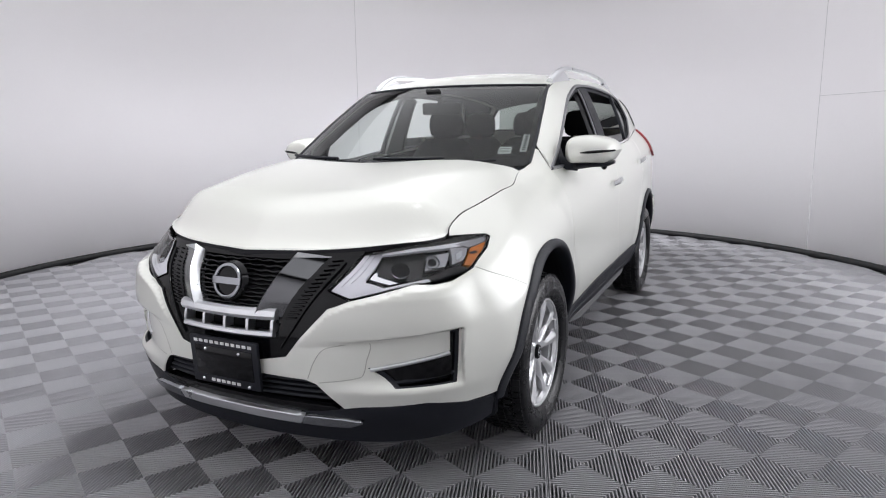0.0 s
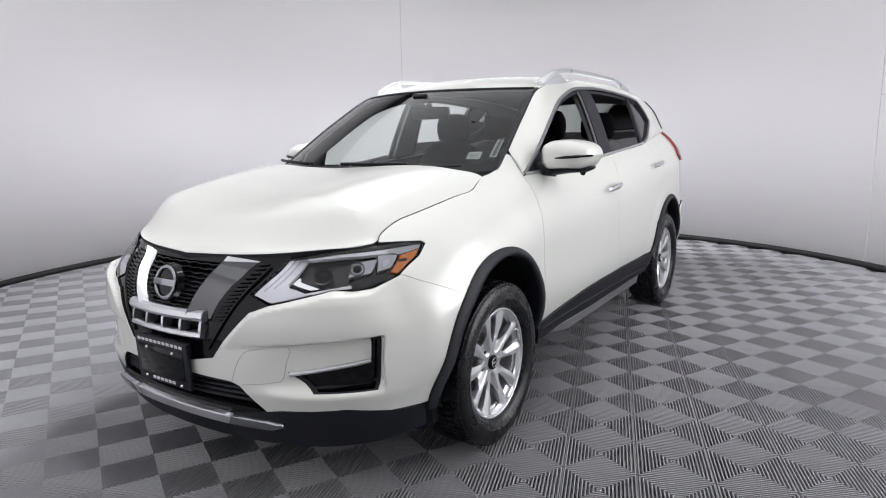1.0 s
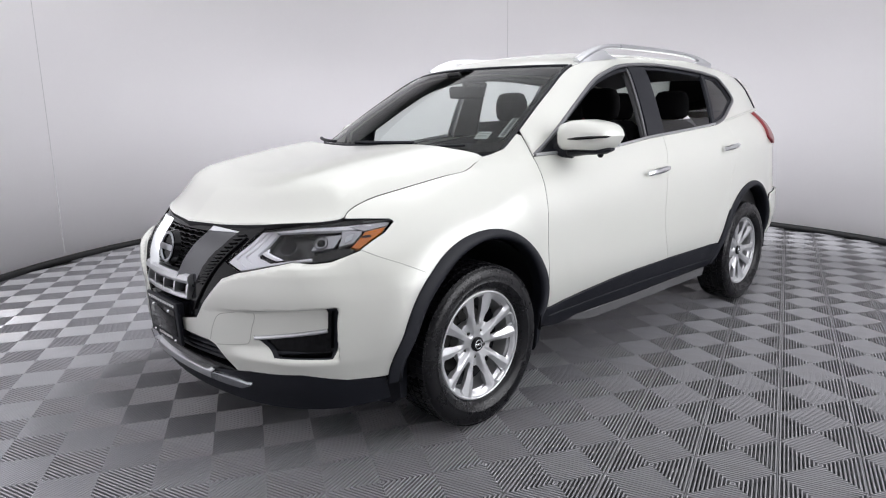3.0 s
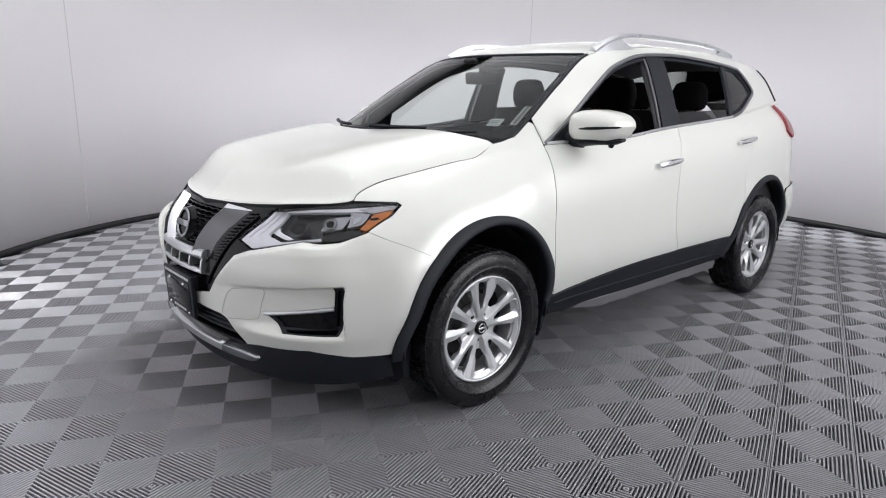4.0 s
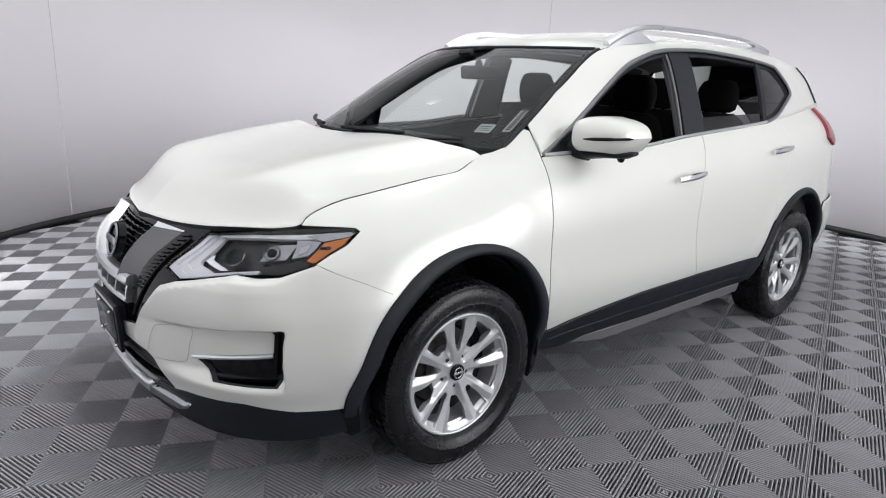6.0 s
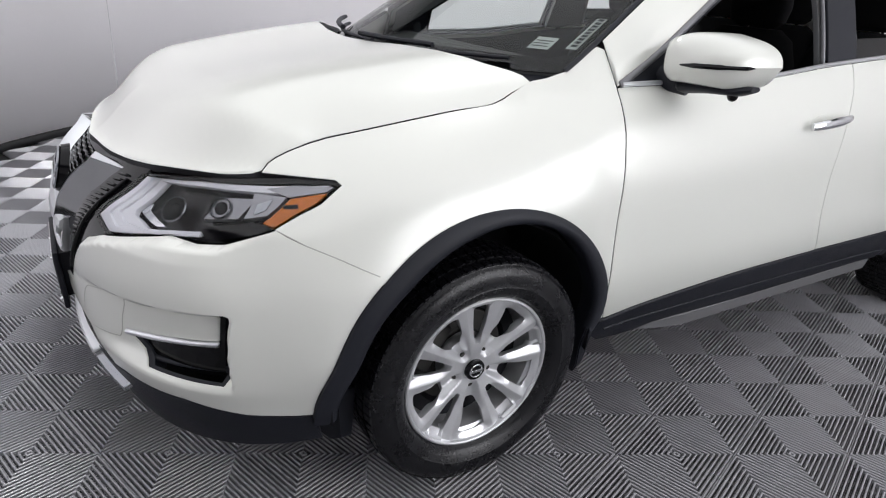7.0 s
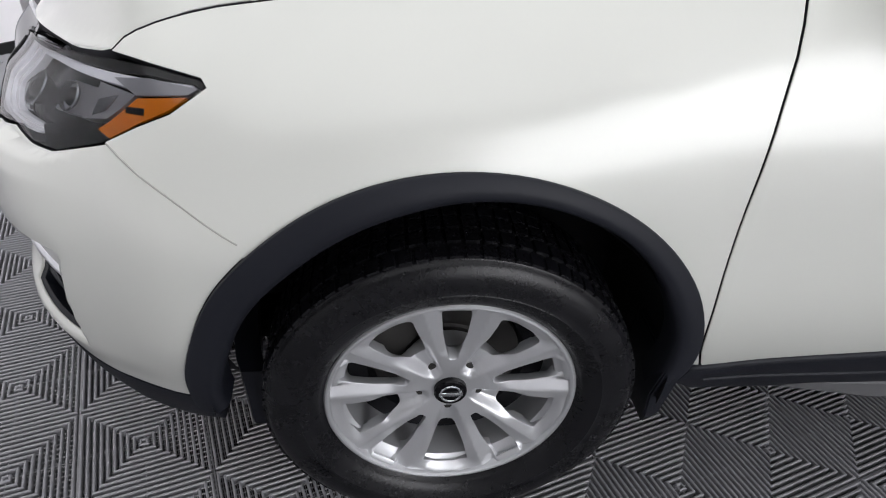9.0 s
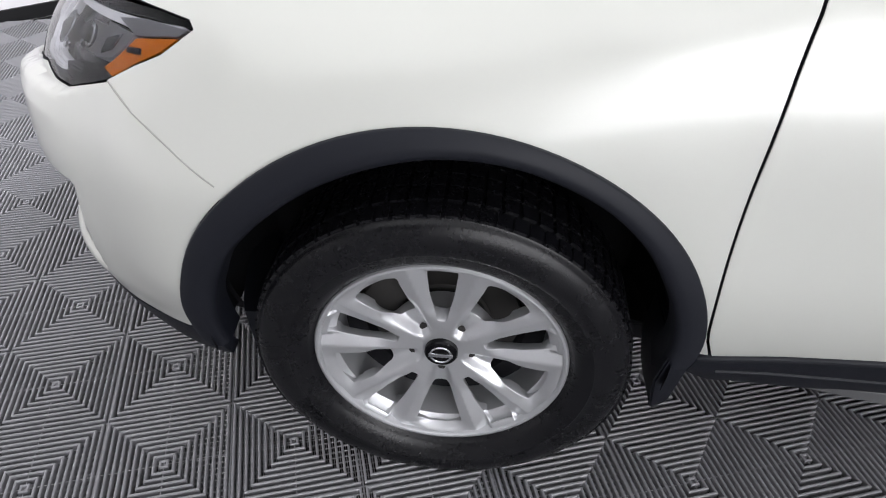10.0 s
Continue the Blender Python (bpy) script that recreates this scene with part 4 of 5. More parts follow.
def wheel():
    w = new("wheel")
    w.parent = car
    bm = bmesh.new()
    prof = [(-0.10, 0.232), (-0.108, 0.243), (-0.110, 0.27), (-0.113, 0.30), (-0.108, 0.332), (-0.100, 0.345), (-0.088, 0.3535), (-0.06, 0.3565), (0.0, 0.3575),
            (0.06, 0.3565), (0.088, 0.3535), (0.094, 0.3505), (0.0955, 0.3475), (0.100, 0.345), (0.1035, 0.340), (0.108, 0.332), (0.1115, 0.318), (0.113, 0.300), (0.1115, 0.285), (0.1125, 0.283), (0.1115, 0.281), (0.106, 0.262), (0.096, 0.248), (0.0925, 0.245), (0.084, 0.240), (0.078, 0.232)]
    prof = [(x * 0.97, 0.232 + (r - 0.232) * 0.90) for x, r in prof]
    lathe(bm, prof, 96)
    tyre = part("tyre", bm, RUBBER, w, "black rubber tyre with worn sidewall")
    # tread blocks, shoulder row and three inner rows
    verts, faces = [], []
    rows = ((0.062, 0.0905, 80, 0.0022, 0.22), (0.022, 0.055, 72, 0.0045, 0.25), (-0.016, 0.014, 72, 0.0045, 0.25), (-0.052, -0.022, 72, 0.0045, 0.25), (-0.0905, -0.062, 80, 0.0022, 0.22))
    for x0, x1, n, h, gap in rows:
        for k in range(n):
            a0, a1 = 2 * math.pi * (k + 0.1) / n, 2 * math.pi * (k + 1 - gap * 0.6) / n
            b = len(verts)
            for r in (0.342, 0.3445 + h):
                for x, a in ((x0, a0), (x1, a0), (x1, a1), (x0, a1)):
                    drop = 0.003 if abs(x) > 0.08 else 0.0
                    verts.append((x, (r - drop) * math.cos(a), (r - drop) * math.sin(a)))
            faces += [(b + 4, b + 5, b + 6, b + 7), (b, b + 1, b + 5, b + 4), (b + 1, b + 2, b + 6, b + 5), (b + 2, b + 3, b + 7, b + 6), (b + 3, b, b + 4, b + 7)]
    tread = mesh_object("tread", verts, faces, RUBBER, tyre, smooth=False)
    tread["kind"] = "stuff"
    # raised marks on the sidewall
    bm = bmesh.new()
    for a, n in ((24, 7), (205, 7), (118, 5), (300, 5)):
        for k in range(n):
            t = radians(a + k * 2.0)
            m = Matrix.Translation((0.1092, 0.293 * math.cos(t), 0.293 * math.sin(t))) @ Matrix.Rotation(t, 4, "X")
            solid_box(bm, 0, 0, 0, 1, 1, 1, m=m @ Matrix.Diagonal((0.0022, 0.013, 0.006 if k % 3 else 0.008, 1)))
    part("sidewall_mark", bm, RUBBER, tyre, smooth=False)["kind"] = "stuff"
    # rim barrel, lip, spokes
    bm = bmesh.new()
    lathe(bm, [(-0.095, 0.232), (-0.09, 0.215), (-0.06, 0.200), (0.0, 0.199), (0.048, 0.203), (0.055, 0.212), (0.062, 0.222), (0.066, 0.2345), (0.060, 0.2365)], 72)
    rim = part("rim", bm, ALLOY, w, "silver alloy rim with five pairs of spokes")
    g = rim_face()
    mesh_object("spoke_face", *g[:2], ALLOY, rim, "cast silver face with five V-shaped double spokes", g[2])
    bm = bmesh.new()
    lathe(bm, [(0.060, 0.2250), (0.0790, 0.2252), (0.0825, 0.2270), (0.0840, 0.2300), (0.0832, 0.2340), (0.0800, 0.2366), (0.060, 0.2366)], 96)
    part("rim_lip", bm, ALLOY, rim)
    bm = bmesh.new()
    lathe(bm, [(-0.02, 0.085), (0.018, 0.082), (0.026, 0.070), (0.030, 0.040), (0.0, 0.030)], 40)
    part("hub", bm, ALLOY, rim)
    for k in range(5):
        t = radians(54 + 72 * k)
        bm = bmesh.new()
        m = Matrix.Translation((0.027, 0.0585 * math.cos(t), 0.0585 * math.sin(t))) @ Matrix.Rotation(radians(90), 4, "Y")
        bmesh.ops.create_cone(bm, cap_ends=True, segments=6, radius1=0.0095, radius2=0.0085, depth=0.03, matrix=m)
        part("wheel_nut", bm, STEEL, rim)
    bm = bmesh.new()
    lathe(bm, [(0.046, 0.032), (0.061, 0.0315), (0.064, 0.029), (0.0655, 0.020), (0.066, 0.0001)], 32)
    cap = part("centre_cap", bm, GLOSS, w, "black centre cap with a silver emblem")
    bm = bmesh.new()
    tube(bm, [(0.066, 0.0195 * math.cos(a), 0.0195 * math.sin(a)) for a in np.linspace(0, 2 * math.pi, 33)], 0.0022, 0.0016, 6, up=(1, 0, 0))
    solid_box(bm, 0.0665, 0, 0, 0.003, 0.046, 0.009, 0.001)
    part("cap_emblem", bm, CHROME, cap)
    # brake disc and caliper
    bm = bmesh.new()
    lathe(bm, [(-0.03, 0.0001), (-0.03, 0.085), (-0.034, 0.09), (-0.034, 0.148), (-0.056, 0.148), (-0.056, 0.09)], 48)
    part("brake_disc", bm, STEEL, w, "worn steel brake disc")
    bm = bmesh.new()
    m = Matrix.Rotation(radians(148), 4, "X")
    solid_box(bm, -0.04, 0, 0, 0.09, 0.075, 0.15, 0.012, m=m @ Matrix.Translation((0, 0.137, 0)))
    bmesh.ops.translate(bm, verts=bm.verts, vec=(0, 0, 0))
    part("brake_caliper", bm, STEEL, w)
    # dark plate added for the shade seen between the spokes
    bm = bmesh.new()
    lathe(bm, [(-0.1, 0.0001), (-0.1, 0.150), (-0.045, 0.152), (-0.022, 0.160), (-0.020, 0.1985)], 48)
    part("brake_shield", bm, DARK, w, "dark plate that stands in for shade inside the wheel")
    return w


first = wheel()
WHEEL_X, WHEEL_Z = 0.788, 0.347
first.matrix_local = pose(WHEEL_X, 0, WHEEL_Z)
copy_thing(first, pose(WHEEL_X, AXLE_R, WHEEL_Z, 37, 0, 0))
copy_thing(first, pose(-WHEEL_X, 0, WHEEL_Z, 0, 0, 180))
copy_thing(first, pose(-WHEEL_X, AXLE_R, WHEEL_Z, 20, 0, 180))

# ---- hood, roof, upper sides ----
HOOD_LIP = [(0.0, -0.836), (0.268, -0.800), (0.457, -0.732), (0.616, -0.612), (0.672, -0.536)]
edge_x = [(abs(wrap(*S(y, z))[0]) - 1.2 * GAP, y) for y, z in curve_yz(HOOD_SEAM[1:])]
half = round_line(HOOD_LIP, 0.02)[:-1]
half = [tuple(p) for p in half] + edge_x + [(0.655, 0.205), (0.640, 0.190), (0.58, 0.120), (0.50, 0.062), (0.408, 0.016), (0.20, -0.028), (0.0, -0.040)]
outline = half + [(-x, y) for x, y in reversed(half) if x > 1e-6]
panel("hood", PAINT, car, patch(hood, dense(outline, 0.02), (), 0.016, fold=0.022), label="pearl white hood")

n = 60
ys = [1.0 + (3.22 - 1.0) * k / n for k in range(n + 1)]
half = [(0.0, 0.795), (0.2, 0.822), (0.38, 0.892)] + [(upper(y, top_z(y) - 0.004)[0] - 0.004, y) for y in ys] + [(0.3, 3.27), (0.0, 3.28)]
outline = half + [(-x, y) for x, y in reversed(half) if x > 1e-6]
panel("roof_panel", PAINT, car, patch(roof, dense(outline, 0.04), (), 0.04, fold=0.02), label="pearl white roof")

WINDOW = [(0.478, 1.116), (0.62, 1.195), (0.879, 1.358), (1.057, 1.461), (1.181, 1.51), (1.378, 1.560), (1.595, 1.581), (1.878, 1.588), (2.274, 1.571), (2.55, 1.548),
          (2.61, 1.535), (2.711, 1.454), (2.745, 1.405), (2.735, 1.385), (2.618, 1.335), (2.446, 1.266), (2.27, 1.228)]
frame_line = curve_yz(WINDOW, 0.025)
top = [(0.455 + 2.76 * k / 70, top_z(0.455 + 2.76 * k / 70) - 0.004) for k in range(71)]
outline = [(0.470, 1.112)] + top + [(3.215, 1.335)] + belt_line(3.2, 2.272)[1:] + frame_line[::-1]
panel("body_side_frame", PAINT, car, patch(upper, outline, (), 0.022, fold=0.03), 2, "pearl white pillar and roof side frame")


def both_strips(name, mat, line, width, height, lift=0.0, surf=upper, out=1, parent=None, label=""):
    g = strip(*on_surface(surf, line, lift, out), width, height)
    for q in (g, flip(g)):
        mesh_object(name, *q[:2], mat, parent or car, label, q[2])


both_strips("window_moulding", MOULD, frame_line, 0.020, 0.006, 0.001, label="satin grey window moulding")
both_strips("quarter_joint", PAINT, belt_line(2.35, 3.19), 0.022, 0.0035, -0.001)
both_strips("spoiler_edge", BLACK, [(3.06 + 0.10 * k / 8, 1.555 - 0.215 * k / 8) for k in range(9)], 0.015, 0.006, 0.002, label="black spoiler side edge")
both_strips("belt_moulding", SATIN, [(y, z + 0.008) for y, z in belt_line(0.485, 2.28)], 0.014, 0.010, 0.001)
INNER = [(y * 0.985 + 0.024, z * 0.955 + 0.062) for y, z in WINDOW]
both_strips("door_frame_seal", BLACK, curve_yz(INNER, 0.03), 0.036, 0.004, -0.016)
# pillars in black
for name, poly in (("b_pillar_cover", [(1.445, 1.170), (1.62, 1.185), (1.645, 1.572), (1.475, 1.566)]),
                   ("rear_divider", [(2.262, 1.234), (2.300, 1.236), (2.385, 1.555), (2.345, 1.560)]),
                   ("mirror_sail", [(0.492, 1.120), (0.70, 1.128), (0.70, 1.232), (0.64, 1.200)])):
    panel(name, BLACK, car, patch(upper, dense(poly + poly[:1], 0.04)[:-1], (), 0.05, lift=-0.004, fold=0.02), 2)
both_strips("pillar_edge", MOULD, [(1.425 + 0.035 * k / 12, 1.168 + 0.39 * k / 12) for k in range(13)], 0.012, 0.006, -0.012)
for name, mat, poly in (("rear_door_glass", TINT, [(1.625, 1.178), (2.262, 1.228), (2.278, 1.283), (1.632, 1.262)]),
                        ("quarter_glass", TINT, [(2.300, 1.238), (2.446, 1.270), (2.618, 1.340), (2.732, 1.395), (2.70, 1.452), (2.60, 1.533), (2.385, 1.553)])):
    for k, ob in enumerate(panel(name, mat, car, patch(upper, dense(poly + poly[:1], 0.05)[:-1], (), 0.08, lift=-0.014, fold=0.004, edge=0.001), 2, "dark tinted side glass")):
        ob.visible_shadow = False
        if k == 1 and name == "quarter_glass":
            ob.data.materials[0] = GREY_GLASS

# windscreen
glass_out = dense([(-0.99, 0.0), (0.99, 0.0), (0.99, 0.99), (-0.99, 0.99), (-0.99, 0.0)], 0.05)[:-1]
glass_in = dense([(-0.955, 0.12), (-0.90, 0.085), (0.90, 0.085), (0.955, 0.12), (0.945, 0.93), (0.90, 0.955), (-0.90, 0.955), (-0.945, 0.93), (-0.955, 0.12)], 0.05)[:-1]
pane = panel("windscreen", GLASS, car, patch(screen, glass_out, (), 0.08, fold=0), label="clear windscreen with a dark border")[0]
pane.visible_shadow = False
panel("windscreen_border", GLOSS, pane, patch(screen, glass_out, [glass_in], 0.06, lift=-0.004, fold=0))
cowl = dense([(-1.0, -0.10), (1.0, -0.10), (1.0, 0.0), (-1.0, 0.0), (-1.0, -0.10)], 0.06)[:-1]
panel("cowl", BLACK, car, patch(screen, cowl, (), 0.06, lift=-0.012, fold=0.03), label="black plastic cowl below the windscreen")
for sgn in (1, -1):
    pts, nor = on_surface(screen, [(sgn * 0.992, 0.02 + 0.97 * k / 30) for k in range(31)], 0.0)
    g = strip(pts, nor, 0.014, 0.006)
    mesh_object("screen_moulding", *g[:2], BLACK, car, "", g[2])
pts, nor = on_surface(screen, [(-0.97 + 1.94 * k / 40, 0.995) for k in range(41)], 0.0)
g = strip(pts, nor, 0.016, 0.006)
mesh_object("screen_moulding", *g[:2], BLACK, car, "", g[2])


def wiper(a0, a1, b0, b1):
    w = new("wiper")
    w.parent = car
    for name, l0, l1, r in (("wiper_blade", 0.014, 0.014, 0.008), ("wiper_arm", 0.045, 0.03, 0.010)):
        bm = bmesh.new()
        path = []
        for k in range(13):
            t = k / 12 if name == "wiper_blade" else k / 12 * 0.6
            p = (a0 + (a1 - a0) * t, b0 + (b1 - b0) * t)
            path.append(Vector(screen(*p)) + normal_at(screen, p) * (l0 + (l1 - l0) * t))
        tube(bm, path, r, r * 0.8, 8)
        part(name, bm, BLACK, w)


wiper(-0.80, 0.10, 0.03, 0.035)
wiper(0.06, 0.80, 0.02, 0.04)


# rear glass and inner shells
def rear_screen(a, b):
    y0, y1 = 3.275 - 0.05 * a * a, 3.46 - 0.12 * a * a
    z0, z1 = roof_z(3.27) - 0.05 * a * a - 0.02, 1.33
    x0, x1 = upper(3.2, 1.54)[0] - 0.02, 0.60
    return (a * (x0 + (x1 - x0) * b), y0 + (y1 - y0) * b, z0 + (z1 - z0) * b)


panel("rear_window", GREY_GLASS, car, patch(rear_screen, dense([(-1, 0), (1, 0), (1, 1), (-1, 1), (-1, 0)], 0.1)[:-1], (), 0.1, fold=0), label="tinted rear window")

# unseen dark shell behind the panels, added to block light through their gaps
shell = [(0.02, 0.25)] + [S(-0.3, 0.25), S(3.1, 0.27), S(3.1, 1.30)] + side(belt_line(3.0, 0.5)) + [S(0.2, 1.09), S(-0.2, 1.0), S(-0.5, 0.90), N(0.45, 0.88), (0.02, 0.87)]
holes = [side(arch(ARCH_Y, ARCH_OUT - 0.03, -14, 194, 40)), side(arch(AXLE_R, ARCH_OUT - 0.03, -12, 192, 40))]
panel("body_core", DARK, car, patch(wrap, dense(shell, 0.06), holes, 0.06, lift=-0.10, fold=0), 2)
panel("door_lining", DASH, car, patch(wrap, side(dense([(0.45, 0.45), (2.20, 0.5), (2.2, 1.19)] + belt_line(2.2, 0.5) + [(0.45, 0.45)], 0.06)[:-1]), (), 0.06, lift=-0.045, fold=0), 2)
INFRAME = [(0.50, 1.10)] + [(0.48 + 2.6 * k / 40, top_z(0.48 + 2.6 * k / 40) - 0.02) for k in range(41)] + [(3.08, 1.33)] + belt_line(3.0, 2.30) + [tuple(p) for p in curve_yz(WINDOW, 0.03)[::-1]]
panel("cargo_lining", DASH, car, patch(wrap, side(dense([(2.2, 0.62), (3.12, 0.62), (3.12, 1.30), (2.2, 1.20), (2.2, 0.62)], 0.08)[:-1]), (), 0.08, lift=-0.07, fold=0), 2)
panel("pillar_lining", TRIM, car, patch(upper, INFRAME, (), 0.04, lift=-0.032, fold=0), 2, "grey pillar lining")
poly = [(1.44, 1.168), (1.70, 1.185), (1.64, 1.56), (1.46, 1.556)]
panel("b_pillar_lining", TRIM, car, patch(upper, dense(poly + poly[:1], 0.04)[:-1], (), 0.05, lift=-0.034, fold=0.02), 2)
half = [(0.0, 0.83), (0.3, 0.87), (0.5, 1.0)] + [(upper(y, top_z(y) - 0.02)[0] - 0.03, y) for y in ys[3:]] + [(0.0, 3.2)]
outline = half + [(-x, y) for x, y in reversed(half) if x > 1e-6]
panel("headliner", TRIM, car, patch(roof, dense(outline, 0.06), (), 0.08, lift=-0.035, fold=0), label="grey headliner")

bm = bmesh.new()
solid_box(bm, 0, -0.42, 0.55, 0.96, 0.62, 0.55, 0.03)
part("engine_bay_block", bm, DARK, car)


# ---- roof rails ----
def roof_rail(s):
    rr = new("roof_rail")
    rr.parent = car
    path = round_line([(0.568, 1.06, 1.575), (0.575, 1.15, 1.620), (0.579, 1.26, 1.655), (0.581, 1.40, 1.672), (0.580, 1.65, 1.679), (0.577, 2.00, 1.681), (0.573, 2.30, 1.676), (0.568, 2.50, 1.658), (0.562, 2.66, 1.630)], 0.05)
    path = [Vector((s * p[0], p[1], p[2])) for p in path]
    k = len(path)
    bm = bmesh.new()
    tube(bm, path, [0.017 + 0.004 * max(0, 1 - i / 6) for i in range(k)], [0.0145 + 0.006 * max(0, 1 - i / 5) + 0.003 * max(0, 1 - (k - 1 - i) / 4) for i in range(k)], 10)
    part("rail_bar", bm, SATIN, rr, "satin silver roof rail bar")
    for y0, y1, turn in ((1.065, 1.42, 1), (2.66, 2.36, -1)):
        bm = bmesh.new()
        rings = []
        for j in range(8):
            y = y0 + (y1 - y0) * j / 7
            i = min(range(k), key=lambda q: abs(path[q].y - y))
            p = path[i]
            low = roof(abs(p.x), y)[2] - 0.01
            f = 1 - step_up(j / 7, 0.45, 1.0)
            w = 0.016
            rings.append([(p.x - w, y, low), (p.x + w, y, low), (p.x + w * 0.8, y, low + (p.z - low) * f + 0.002), (p.x - w * 0.8, y, low + (p.z - low) * f + 0.002)])
        loft(bm, rings)
        part("rail_foot", bm, SATIN, rr)


both(roof_rail)


# ---- door mirrors ----
def door_mirror(s):
    dm = new("door_mirror")
    dm.parent = car

    def place(bm):
        bmesh.ops.transform(bm, matrix=Matrix.Diagonal((s, 1, 1, 1)), verts=bm.verts)
        return bm
    bm = bmesh.new()
    front_y = curve((0.0, 0.5905), (0.065, 0.597), (0.100, 0.612), (0.117, 0.641))
    rows = [((0.915, 0.590, 1.195), 0.012, 0.012), ((0.912, 0.597, 1.195), 0.065, 0.036), ((0.908, 0.612, 1.196), 0.100, 0.055), ((0.905, 0.64, 1.197), 0.117, 0.069), ((0.905, 0.68, 1.197), 0.1235, 0.0755), ((0.907, 0.725, 1.197), 0.125, 0.077), ((0.908, 0.755, 1.197), 0.124, 0.077)]
    rings = []
    for (cx, cy, cz), w, h in rows:
        ring = []
        for j in range(40):
            a = 2 * math.pi * j / 40
            c, q = math.cos(a), math.sin(a)
            x = cx + w * math.copysign(abs(c) ** 0.52, c)
            z = cz + h * math.copysign(abs(q) ** 0.62, q)
            z -= 0.18 * (x - cx) * (1 if q > 0 else -0.1) * (x > cx)
            if z < cz and x > cx:
                x -= 0.040 * (cz - z) / 0.077 * (x - cx) / 0.12
            ring.append((x, cy + 0.30 * (x - cx), max(z, cz - 0.062)))
        rings.append(ring)
    loft(bm, rings)
    shell = part("mirror_shell", place(bm), PAINT, dm, "pearl white door mirror housing")
    bm = bmesh.new()
    rings = []
    for t in range(13):
        x = 0.868 + 0.155 * t / 12
        y = front_y(abs(x - 0.912)) + 0.30 * (x - 0.912) - 0.0035
        w = 0.0065 * (0.35 + 0.65 * min(1, t / 3)) * (1 if t < 9 else 0.75)
        z = 1.187 + 0.010 * t / 12
        rings.append([(x, y, z - w), (x, y - 0.004, z), (x, y, z + w), (x, y + 0.03, z)])
    loft(bm, rings)
    part("turn_signal", place(bm), GLOSS, shell, "smoked turn signal strip")
    bm = bmesh.new()
    rings = []
    for cx, cy, cz, w, h in ((0.800, 0.665, 1.125, 0.012, 0.024), (0.84, 0.668, 1.122, 0.05, 0.020), (0.90, 0.69, 1.128, 0.055, 0.017), (0.98, 0.715, 1.13, 0.045, 0.014), (1.01, 0.73, 1.138, 0.02, 0.008)):
        rings.append([(cx, cy + w * math.cos(2 * math.pi * j / 16), cz + h * math.sin(2 * math.pi * j / 16)) for j in range(16)])
    loft(bm, rings)
    part("mirror_base", place(bm), BLACK, dm, "black lower mirror base")
    bm = bmesh.new()
    tube(bm, [(0.745, 0.64, 1.140), (0.79, 0.655, 1.128), (0.84, 0.665, 1.124)], 0.020, 0.030, 12)
    part("mirror_stalk", place(bm), BLACK, dm)
    bm = bmesh.new()
    bmesh.ops.create_uvsphere(bm, u_segments=16, v_segments=10, radius=0.015, matrix=Matrix.Translation((0.962, 0.705, 1.114)))
    part("mirror_camera", place(bm), GLOSS, dm)
    bm = bmesh.new()
    rings = [[(0.908 + 0.112 * math.copysign(abs(math.cos(a)) ** 0.7, math.cos(a)), 0.758 + 0.30 * 0.112 * math.copysign(abs(math.cos(a)) ** 0.7, math.cos(a)), 1.195 + 0.066 * math.copysign(abs(math.sin(a)) ** 0.8, math.sin(a))) for a in np.linspace(0, 2 * math.pi, 33)[:-1]]]
    f = bm.faces.new([bm.verts.new(p) for p in rings[0]])
    bmesh.ops.solidify(bm, geom=[f], thickness=0.003)
    part("mirror_glass", place(bm), CHROME, dm)


both(door_mirror)


# ---- door handles ----
def handle(s, y0, z0, door):
    h = new("door_handle")
    h.parent = door
    bm = bmesh.new()
    pts = []
    for k in range(11):
        t = k / 10
        y = y0 + 0.225 * (t - 0.5)
        z = z0 + 0.020 * (t - 0.5)
        p = S(y, z)
        q = Vector(wrap(*p)) + normal_at(wrap, p) * (0.012 + 0.026 * math.sin(math.pi * (0.08 + 0.84 * t)) ** 0.6)
        pts.append((s * q.x, q.y, q.z))
    tube(bm, pts, [0.013 * (0.55 + 0.45 * math.sin(math.pi * (0.1 + 0.8 * k / 10))) for k in range(11)], [0.017 * (0.6 + 0.4 * math.sin(math.pi * (0.12 + 0.76 * k / 10))) for k in range(11)], 12)
    part("handle_grip", bm, CHROME, h, "chrome door handle grip")
    cup = []
    for k in range(28):
        a = 2 * math.pi * k / 28
        cup.append(S(y0 - 0.01 + 0.075 * math.cos(a), z0 + 0.030 * math.sin(a)))
    g = patch(wrap, cup, (), 0.02, lift=0.0012, fold=0.002, edge=0.001)
    g = g if s > 0 else flip(g)
    mesh_object("handle_cup", *g[:2], PAINT, h, "", g[2])


for s, fd, rd in ((1, front_doors[0], rear_doors[0]), (-1, front_doors[1], rear_doors[1])):
    handle(s, 1.375, 0.988, fd)
    handle(s, 2.310, 1.080, rd)


# ---- headlights ----
LAMP = [N(0.378, 0.776), N(0.456, 0.746), N(0.573, 0.776), N(0.638, 0.794), N(0.691, 0.788), N(0.732, 0.793), S(-0.536, 0.827), S(-0.482, 0.856), S(-0.432, 0.878), S(-0.378, 0.913), S(-0.388, 0.920), S(-0.46, 0.924),
        S(-0.53, 0.922), N(0.616, 0.912), N(0.545, 0.902), N(0.448, 0.884)]


